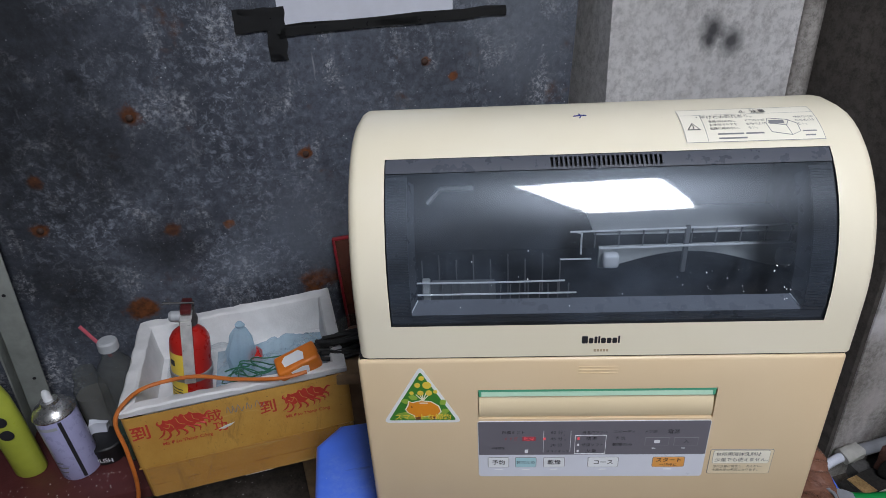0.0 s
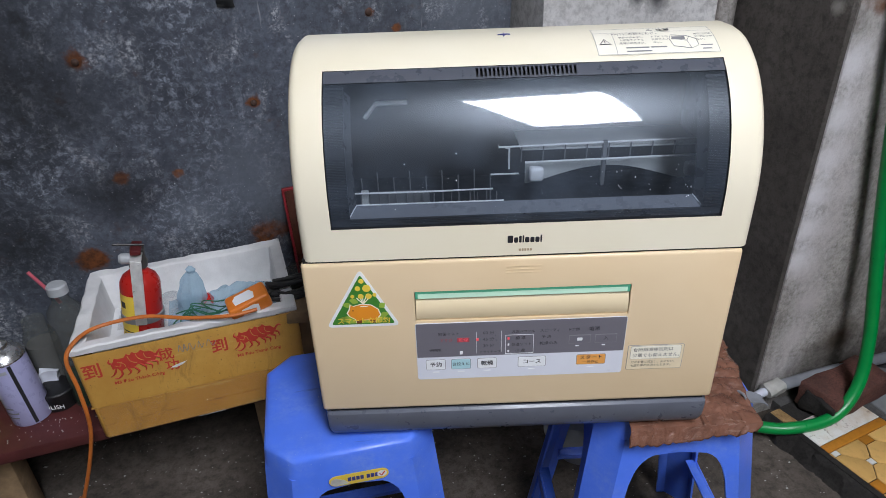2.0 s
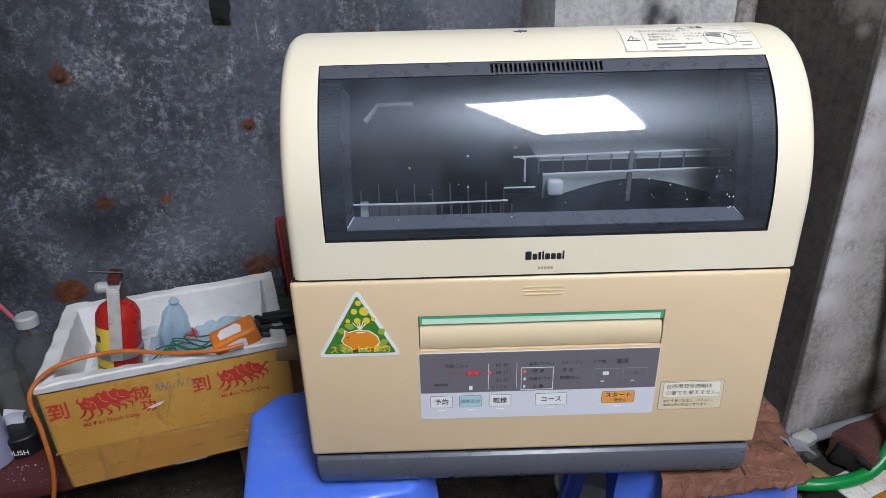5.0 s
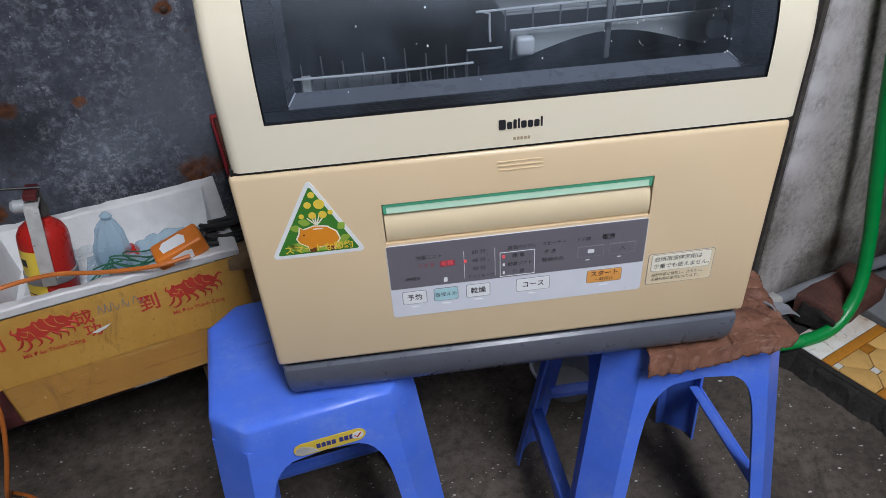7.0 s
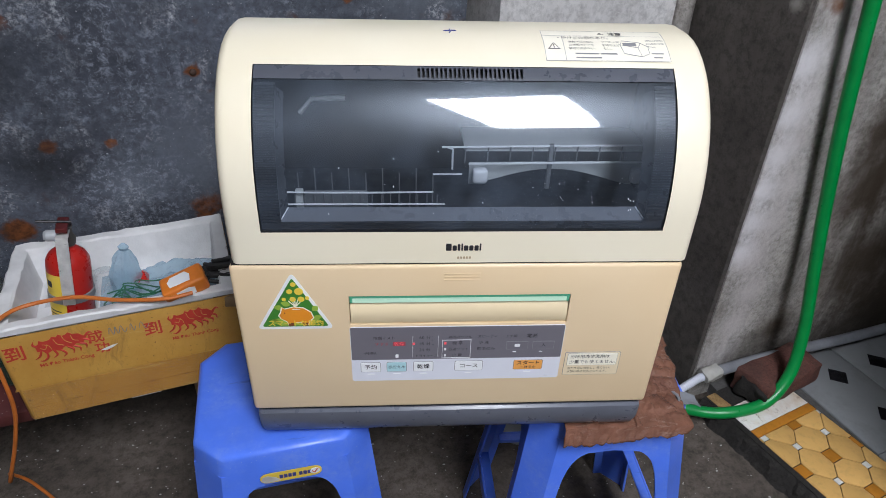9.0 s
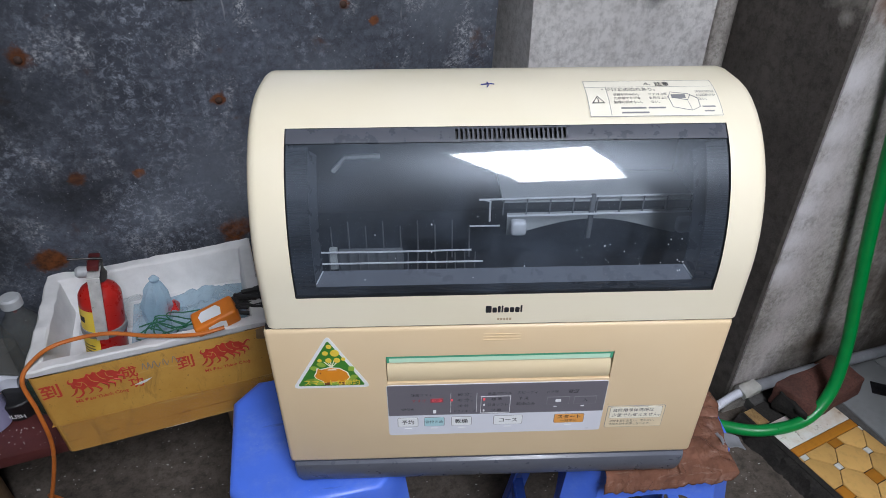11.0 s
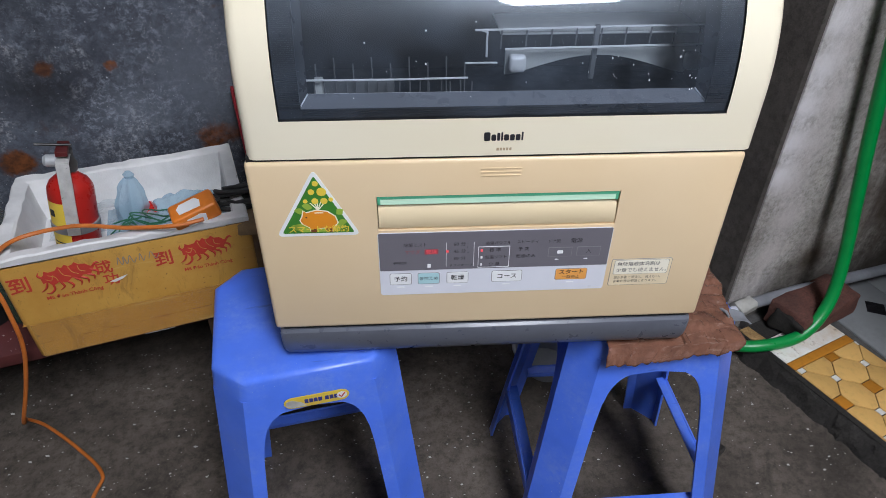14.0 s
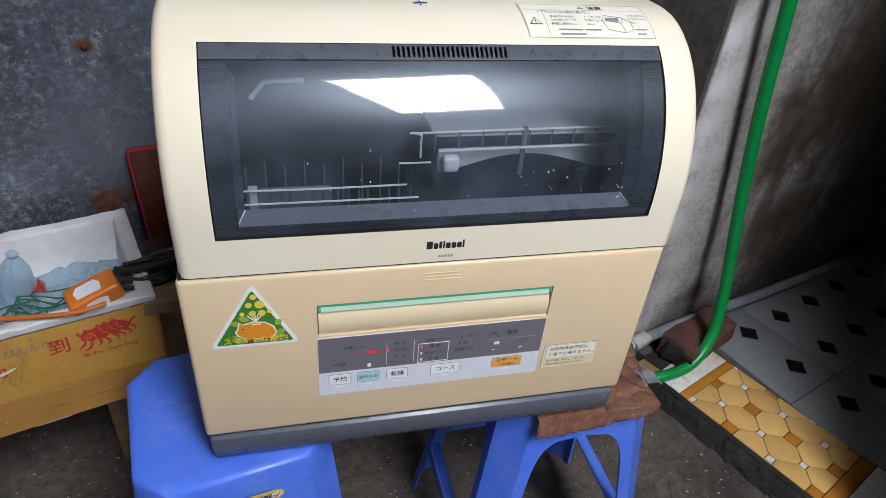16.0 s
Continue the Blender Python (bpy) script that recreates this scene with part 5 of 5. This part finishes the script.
solo("black_cable", bm, M["black_cord"], "coiled black rubber cable beside the foam box", "cable", INSIDE)
cord = [(-0.38, 0.276, 0.478), (-0.42, 0.262, 0.477), (-0.49, 0.265, 0.474), (-0.559, 0.270, 0.476), (-0.622, 0.252, 0.4735), (-0.642, 0.218, 0.474), (-0.653, 0.194, 0.455), (-0.648, 0.188, 0.40), (-0.655, 0.19, 0.32), (-0.68, 0.19, 0.24), (-0.725, 0.20, 0.14),
        (-0.79, 0.28, 0.05), (-0.826, 0.318, 0.006), (-0.78, 0.30, 0.006), (-0.70, 0.245, 0.006), (-0.637, 0.19, 0.006), (-0.633, 0.15, 0.006), (-0.648, 0.05, 0.006), (-0.72, -0.1, 0.006)]
solo("extension_cable", tube(cord, 0.0032, 8, 8), M["orange_cord"], "orange flex running over the box down to the floor", "cable")

tray = thing("red_tray", "dark brown lacquered tray with red rim leaning on the metal wall", "tray", ROOM @ pose(-0.925, 0.345, 0.437, -7, 0, 0) @ pose(0, 0, 0, 0, -1.5, 0))
part("tray_panel", block(0, 0.26, 0, 0.006, -0.15, 0.128, 0.002), M["lacquer"], tray)
for n_, b in (("tray_rim", (-0.004, 0.262, -0.002, 0.008, 0.127, 0.133)), ("tray_rim", (-0.005, 0.0, -0.002, 0.008, -0.15, 0.131))):
    part(n_, block(*b, 0.0015), M["red_rim"], tray, "red plastic rim")
tin = thing("clear_tub", "round clear plastic tub with dark contents behind the box", "tub", pose(-0.315, 0.405, 0.3))
part("tub_wall", turned([(0.05, 0), (0.055, 0.155), (0.058, 0.157), (0.058, 0.162), (0.053, 0.162), (0.049, 0.005)], 28), M["bottle_plastic"], tin)
part("contents", wobble(turned([(0.0, 0.004), (0.045, 0.004), (0.05, 0.14), (0.03, 0.15), (0, 0.152)], 20), 0.004, 60), M["copper_brown"], tin)
for i, (x, y, r) in enumerate(((-0.012, -0.018, 0.013), (0.014, -0.012, 0.010), (0.0, 0.006, 0.012), (-0.026, -0.004, 0.009))):
    bm = bmesh.new()
    bmesh.ops.create_icosphere(bm, subdivisions=2, radius=r)
    part("pale_lump", wobble(bm, 0.004, 70, i), M["styro"], tin, "pale lump on the dark contents", pose(x, y, 0.156))
solo("wood_block", wobble(block(-0.36, -0.29, 0.30, 0.36, 0.43, 0.452, 0.003), 0.002, 50), M["wood"], "small rough block of wood by the box", "wood")
solo("tub_shelf", block(-0.45, -0.2, 0.33, 0.5, 0.275, 0.3, 0.002), M["wood"], "rough wooden board behind the box", "board")
solo("wood_post", block(-0.355, -0.295, 0.325, 0.36, 0.3, 0.43, 0.002), M["wood"], "short rough wooden post behind the box", "wood")

# ---- bench and what stands on it ----
bench = thing("bench", "red-brown painted low bench against the metal wall", "bench", ROOM)
part("bench_top", wobble(block(-1.58, -0.97, 0.150, 0.36, 0.251, 0.2745, 0.003), 0.0008, 30), M["board"], bench)
for a in (-1.52, -1.03):
    part("bench_leg", block(a - 0.03, a + 0.03, 0.24, 0.30, 0.0, 0.2505, 0.004), M["wood"], bench)

can = thing("spray_can", "lavender spray can with silver dome and white nozzle", "can", pose(-0.806, 0.275, 0.2747, 0, -3, 10))
body_ = part("can_body", turned([(0, 0), (0.030, 0), (0.032, 0.003), (0.032, 0.125), (0.031, 0.13), (0, 0.13)], 32), M["lavender"], can)
part("can_dome", turned([(0.0325, 0.128), (0.0335, 0.131), (0.032, 0.134), (0.026, 0.143), (0.015, 0.149), (0.014, 0.154), (0.004, 0.154)], 32), M["chrome"], can)
part("nozzle", turned([(0, 0.152), (0.007, 0.152), (0.0065, 0.166), (0.004, 0.172), (0, 0.172)], 16), M["white"], can)
for a0, a1, z0, z1, mat in ((296, 306, 0.004, 0.126, "lettering"), (214, 290, 0.113, 0.119, "cap_grey"), (225, 262, 0.02, 0.023, "grey_print"), (225, 268, 0.03, 0.033, "grey_print"), (225, 258, 0.04, 0.043, "grey_print")):
    bm = bmesh.new()
    loft([[(0.0324 * math.cos(a), 0.0324 * math.sin(a), z) for a in [radians(a0 + (a1 - a0) * i / 8) for i in range(9)]] for z in (z0, z1)], close=False, caps=False, bm=bm)
    part("can_print", bm, M[mat], body_)
lime = thing("cleaner_bottle", "yellow-green cleaner bottle with green cap, leaning", "bottle", pose(-0.893, 0.268, 0.2747, 0, -3.5, 0))
part("bottle_body", loft([[((rx) * math.cos(a), ry * math.sin(a), z) for a in [2 * math.pi * k / 28 for k in range(28)]] for rx, ry, z in ((0.024, 0.018, 0), (0.027, 0.021, 0.006), (0.028, 0.021, 0.12), (0.026, 0.02, 0.16), (0.018, 0.016, 0.19), (0.012, 0.012, 0.2))]), M["lime"], lime)
part("cap", turned([(0.0, 0.2), (0.013, 0.2), (0.013, 0.222), (0.010, 0.226), (0, 0.226)], 20), M["cap_green"], lime)
for z in (0.10, 0.128):
    part("print_ring", turned([(0.0085, 0), (0.0105, 0.0004), (0.0085, 0.0008)], 18), M["lettering"], lime, m=pose(0.012, -0.0205, z, 90, 0, 20))
bot = thing("plastic_bottle", "clear plastic bottle with grey cap and dark liquid", "bottle", pose(-0.719, 0.315, 0.2747, 0, 2, 0))
part("bottle_wall", turned([(0, 0), (0.028, 0), (0.031, 0.005), (0.031, 0.08), (0.029, 0.09), (0.031, 0.1), (0.031, 0.165), (0.026, 0.192), (0.014, 0.21), (0.0125, 0.224), (0.0125, 0.226)], 28), M["bottle_plastic"], bot)
part("liquid", turned([(0, 0.002), (0.028, 0.004), (0.029, 0.06), (0, 0.06)], 24), M["dark_liquid"], bot)
part("cap", turned([(0, 0.224), (0.0155, 0.224), (0.0155, 0.238), (0.013, 0.241), (0, 0.241)], 20), M["cap_grey"], bot)
solo("pink_straw", tube([(-0.735, 0.345, 0.46), (-0.748, 0.343, 0.49), (-0.766, 0.340, 0.525)], 0.003, 8, 4), M["pink"], "pink plastic straw behind the bottles", "straw")
jar = thing("dark_jar", "small dark plastic jar on the bench", "jar", pose(-0.80, 0.352, 0.2747))
part("jar_body", turned([(0, 0), (0.026, 0), (0.027, 0.004), (0.027, 0.11), (0.02, 0.13), (0.018, 0.15), (0, 0.15)], 24), M["bottle_plastic"], jar)
part("jar_contents", turned([(0, 0.003), (0.025, 0.004), (0.025, 0.1), (0, 0.1)], 20), M["jar_dust"], jar)
tin2 = thing("polish_tin", "flat black polish tin with white lettering", "tin", pose(-0.772, 0.306, 0.2747, 0, 0, 0))
part("tin_body", turned([(0, 0), (0.029, 0), (0.030, 0.002), (0.030, 0.026), (0.031, 0.028), (0.031, 0.034), (0.029, 0.036), (0, 0.036)], 30), M["black"], tin2)
lettering("POLISH", 0.0125, M["white"], tin2, pose(0.003, -0.0312, 0.013, 90, 0, 6))
bm = block(-0.014, 0.014, -0.006, 0.006, 0, 0.05)
bmesh.ops.subdivide_edges(bm, edges=list(bm.edges), cuts=4, use_grid_fill=True)
solo("crumpled_paper", wobble(bm, 0.012, 35), M["paper"], "crumpled white paper standing between the can and the jar", "paper", pose(-0.795, 0.322, 0.280, 0, 8, 20))
iron = thing("angle_iron", "pale painted angle iron leaning against the wall", "bar", pose(-0.925, 0.372, 0.2747, 3.5, 4.5, 20))
part("flange", block(-0.02, 0.02, 0, 0.003, 0, 0.9, 0.0008), M["iron"], iron)
part("flange", block(-0.023, -0.02, -0.03, 0.003, 0, 0.9, 0.0008), M["iron"], iron)
for z in (0.12, 0.3, 0.5):
    part("hole", turned([(0, 0), (0.003, 0), (0.003, 0.0006), (0, 0.0006)], 10), M["black"], iron, m=pose(0.004, -0.0002, z, 90, 0, 0))

# ---- on the metal wall ----
MET = ROOM @ pose(0, 0.375, 0.65, 6.8, 0, 0)
sheet = thing("paper_sheet", "white paper sheet stuck to the metal wall with black tape", "paper", MET)
part("sheet", wobble(block(-0.965, -0.69, -0.003, -0.0018, 0.306, 0.55), 0.001, 20), M["paper"], sheet)
rnd = random.Random(2)
for a0, a1, z0, z1, ang in ((-1.03, -0.955, 0.300, 0.335, 4), (-0.985, -0.958, 0.255, 0.30, 8), (-0.965, -0.60, 0.290, 0.307, 2)):
    bm = block(a0, a1, -0.0048, -0.0036, z0, z1)
    bmesh.ops.subdivide_edges(bm, edges=list(bm.edges), cuts=9, use_grid_fill=True)
    wobble(bm, 0.003, 60, a0)
    for v in bm.verts:
        v.co.y = -0.0042 + 0.0004 * (v.co.y > -0.0042)
    part("tape", bm, M["tape"], sheet, "torn black tape")
bolt = solo("bolt", turned([(0.0058, 0), (0.0055, 0.002), (0.003, 0.0036), (0, 0.004)], 14), simple("rusty_bolt", (0.06, 0.03, 0.02), 0.7), "small rusty bolt head in the metal wall", "bolt", MET @ pose(-0.955, -0.0005, 0.088, 90, 0, 0), "bolts in the metal wall")
for a, z in ((-1.212, 0.189), (-0.739, 0.226), (-1.397, 0.016), (-0.70, 0.36)):
    copy_thing(bolt, MET @ pose(a, -0.0005, z, 90, 0, 0))

# ---- by the doorway ----
NX = Vector((0.913, 0.408, 0))
UX = Vector((0.408, -0.913, 0))
STRIP = Matrix(((UX.x, NX.x, 0, NX.x * 0.75), (UX.y, NX.y, 0, NX.y * 0.75), (0, 0, 1, 0), (0, 0, 0, 1)))   # u along, n across
# (u, n, z) is left-handed here, so faces are recalculated by as_mesh
brick = thing("brick", "old red brick lying on the threshold, blackened end", "brick", pose(0.792, 0.482, 0.042, 0, 0, 27))
bm = block(-0.095, 0.095, -0.045, 0.045, 0, 0.058, 0.006)
bmesh.ops.subdivide_edges(bm, edges=list(bm.edges), cuts=4, use_grid_fill=True)
wobble(bm, 0.007, 26)
bm.transform(Matrix.Translation((0, 0, 0.002)))
part("brick_body", bm, M["brick"], brick)
bm = block(-0.104, -0.06, -0.043, 0.03, 0.004, 0.05, 0.006)
bmesh.ops.subdivide_edges(bm, edges=list(bm.edges), cuts=4, use_grid_fill=True)
part("burnt_end", wobble(bm, 0.009, 40), M["kerb"], brick, "black crusted broken end")
pipe = thing("drain_pipe", "grey plastic drain pipe along the wall foot", "pipe")
part("pipe_run", tube([(0.632, 0.470, 0.094), (0.74, 0.505, 0.094), (0.86, 0.545, 0.086), (1.10, 0.62, 0.072), (1.5, 0.75, 0.06)], 0.0125, 14, 3), M["pipe"], pipe)
part("collar", wobble(tube([(0.606, 0.461, 0.091), (0.622, 0.467, 0.093), (0.646, 0.475, 0.095)], 0.0150, 14, 3), 0.006, 70), M["conduit"], pipe, "ragged pale collar")
part("corrugated_end", tube([(0.50, 0.42, 0.05), (0.55, 0.44, 0.072), (0.59, 0.456, 0.087), (0.615, 0.465, 0.092)], lambda t: 0.0088 + 0.0011 * math.sin(t * 190), 12, 40), M["paper"], pipe, "pale corrugated hose end")
part("support", block(0.80, 0.82, 0.5, 0.56, 0.03, 0.078), M["brick"], pipe)
solo("garden_hose", tube([(0.585, 0.425, 1.9), (0.60, 0.43, 1.5), (0.632, 0.44, 1.1), (0.66, 0.45, 0.9), (0.70, 0.465, 0.69), (0.742, 0.475, 0.5), (0.771, 0.47, 0.35), (0.790, 0.457, 0.22), (0.778, 0.430, 0.125), (0.727, 0.402, 0.068), (0.640, 0.392, 0.050), (0.570, 0.415, 0.038), (0.515, 0.460, 0.026), (0.470, 0.535, 0.016)], 0.0125, 14, 10), M["hose"], "bright green garden hose hanging by the wall", "hose")
solo("white_bowl", turned([(0.044, 0.0), (0.047, 0.004), (0.068, 0.052), (0.074, 0.056), (0.074, 0.059), (0.067, 0.057), (0.046, 0.008), (0, 0.007)], 40), M["cap_grey"], "small pale plastic bowl on the floor behind the stools", "bowl", pose(0.195, 0.405, 0.0))
solo("dark_lump", wobble(turned([(0, 0), (0.010, 0.001), (0.013, 0.005), (0.007, 0.010), (0, 0.011)], 14), 0.009, 55), M["kerb"], "small black lump of dirt on the floor", "dirt", pose(0.475, 0.18, 0.0, 0, 0, 30))

# specks and crumbs strewn over the cement floor
bm = bmesh.new()
rnd = random.Random(21)
for i in range(1500):
    x, y = rnd.uniform(-0.95, 0.72), rnd.uniform(-0.28, 0.5)
    if (x - 0.618) * 0.913 + (y - 0.49) * 0.408 > -0.04:
        continue
    s = rnd.uniform(0.0007, 0.0019) * (2.2 if rnd.random() < 0.10 else 1)
    a = rnd.uniform(0, 6.28)
    q = [(x + s * k * math.cos(a + t), y + s * math.sin(a + t) * 0.7, 0.0004) for t, k in ((0, 1.6), (1.6, 1), (3.1, 1.4), (4.7, 0.8))]
    base = [bm.verts.new(p) for p in q]
    tip = bm.verts.new((x, y, 0.0004 + s * 0.8))
    for k in range(4):
        bm.faces.new((base[k], base[(k + 1) % 4], tip))
solo("floor_specks", bm, M["speck"], "pale crumbs and specks strewn over the dark floor", "specks", kind="stuff")

bm = bmesh.new()
for i in range(70):
    a, b = rnd.uniform(-1.56, -1.3), rnd.uniform(0.155, 0.22)
    s = rnd.uniform(0.0006, 0.0016)
    base = [bm.verts.new((a + s * math.cos(k), b + s * math.sin(k), 0.2747)) for k in (0, 1.5, 3, 4.5)]
    tip = bm.verts.new((a, b, 0.2747 + s))
    for k in range(4):
        bm.faces.new((base[k], base[(k + 1) % 4], tip))
solo("bench_crumbs", bm, M["speck"], "pale crumbs strewn along the bench edge", "specks", ROOM, kind="stuff")

# ---- threshold and inner floor, piece by piece ----
def clip(poly, axis, limit, keep_less):
    out = []
    for i, p in enumerate(poly):
        q = poly[(i + 1) % len(poly)]
        a, b = (p[axis] <= limit) == keep_less, (q[axis] <= limit) == keep_less
        if a:
            out.append(p)
        if a != b:
            t = (limit - p[axis]) / (q[axis] - p[axis])
            out.append((p[0] + t * (q[0] - p[0]), p[1] + t * (q[1] - p[1])))
    return out


def tile_piece(poly, parent, material, z0, thick, m, limits, gap=0.0011):
    u0, u1, n0, n1 = limits
    for axis, lim, less in ((0, u0, False), (0, u1, True), (1, n0, False), (1, n1, True)):
        poly = clip(poly, axis, lim, less)
        if len(poly) < 3:
            return
    cx, cy = sum(p[0] for p in poly) / len(poly), sum(p[1] for p in poly) / len(poly)
    size = max(max(abs(p[0] - cx), abs(p[1] - cy)) for p in poly)
    if size < 0.004:
        return
    k = 1 - gap / size
    bm = prism([(cx + (x - cx) * k, cy + (y - cy) * k) for x, y in poly], thick, 0.0004, z0)
    part("tile", bm, material, parent, m=m)


threshold = solo("threshold", block(-0.16, 1.05, 0.0, 0.20, -0.02, 0.0375), M["kerb"], "raised doorway threshold laid with yellow patterned tiles", "threshold", STRIP, kind="structure")
PU, PN = 0.047, 0.0445
LIM = (-0.022, 0.276, 0.012, 0.197)


def square_half(j, k):
    if j % 2:
        return 0.0075, "tile_white"
    if abs(j) == 2 and k % 2:
        return 0.0085, "tile_white"
    return 0.0145, "tile_orange"


for i in range(-3, 8):
    for j in range(-3, 4):
        u, n_ = 0.029 + PU * i, 0.112 + PN * j
        if (i + j) % 2:
            hh, mat = square_half(j, (i - 1) // 2)
            tile_piece([(u - hh, n_ - hh), (u + hh, n_ - hh), (u + hh, n_ + hh), (u - hh, n_ + hh)], threshold, M[mat], 0.0376, 0.0024, None, LIM)
        else:
            pts = []
            for du, dn in ((1, 0), (0, 1), (-1, 0), (0, -1)):
                hh = square_half(j + dn, (i + du - 1) // 2)[0]
                if du:
                    e, w = PU - hh, hh * PN / PU
                    pts += [(u + du * e, n_ - du * w), (u + du * e, n_ + du * w)]
                else:
                    e, w = PN - hh, hh * PU / PN
                    pts += [(u + dn * w, n_ + dn * e), (u - dn * w, n_ + dn * e)]
            tile_piece(pts, threshold, M["tile_yellow"], 0.0376, 0.0024, None, LIM)
for u0, u1, mat in ((-0.042, -0.0225, "tile_orange"), (-0.11, -0.043, "worn_tile"), (0.2765, 0.305, "tile_orange"), (0.306, 0.42, "worn_tile"), (0.421, 0.7, "worn_tile")):
    tile_piece([(u0, 0.012), (u1, 0.012), (u1, 0.197), (u0, 0.197)], threshold, M[mat], 0.0376, 0.0024, None, (-1, 1, 0, 1))
tile_piece([(-0.158, 0.004), (-0.112, 0.004), (-0.112, 0.034), (-0.158, 0.030)], threshold, M["worn_edge"], 0.0376, 0.0024, None, (-1, 1, 0, 1))
# rough cement lip in front of the threshold
n_len = 300
rings = []
for i in range(n_len + 1):
    u = -0.16 + 1.21 * i / n_len
    rings.append([(u, -0.030, -0.012), (u, -0.024, 0.0), (u, -0.020, 0.006), (u, -0.017, 0.012), (u, -0.014, 0.018), (u, -0.011, 0.024), (u, -0.008, 0.030), (u, -0.004, 0.034), (u, -0.001, 0.036), (u, -0.0008, -0.012)])
bm = loft(rings)
for v in bm.verts:
    if v.co.y < -0.002:
        v.co += Vector(noise.noise_vector(v.co * 30)) * 0.008 + Vector(noise.noise_vector(v.co * 110)) * 0.005
solo("kerb_lip", bm, M["kerb"], "rough black cement edge below the threshold", "kerb", STRIP, kind="structure")

FA, FB = Vector((0.129, 0.047, 0)), Vector((0.045, -0.1225, 0))
F0 = Vector((0.971, 0.512, 0))
diam = prism([(-0.0195, -0.0195), (0.0195, -0.0195), (0.0195, 0.0195), (-0.0195, 0.0195)], 0.0012, 0.0003)
diam_mesh = as_mesh("inlay", diam, M["floor_black"])
inner_floor = bpy.data.objects["floor_inner_room"]
# floor tiles, their white darkened to stand for the dim inner room
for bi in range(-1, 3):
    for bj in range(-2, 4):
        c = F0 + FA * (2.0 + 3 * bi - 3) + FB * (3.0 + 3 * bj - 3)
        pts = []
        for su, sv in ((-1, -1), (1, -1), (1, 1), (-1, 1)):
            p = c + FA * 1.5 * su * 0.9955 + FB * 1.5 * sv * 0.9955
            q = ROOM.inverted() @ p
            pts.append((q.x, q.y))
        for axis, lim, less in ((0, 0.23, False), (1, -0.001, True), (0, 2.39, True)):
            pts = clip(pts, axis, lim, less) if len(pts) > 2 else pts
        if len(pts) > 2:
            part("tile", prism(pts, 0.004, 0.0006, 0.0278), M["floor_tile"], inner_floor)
turn = math.degrees(math.atan2((FA + FB).y, (FA + FB).x))
inv = ROOM.inverted()
for i in range(-1, 9):
    for j in range(-1, 9):
        p = F0 + FA * i + FB * j
        d = (p - Vector((0, 0, 0))).dot(NX)
        q = inv @ p
        if d < 0.968 or q.y > -0.03 or q.x > 2.3:
            continue
        ob = new("inlay", diam_mesh)
        ob.parent = inner_floor
        ob.matrix_basis = inv @ pose(p.x, p.y, 0.0322, 0, 0, turn)
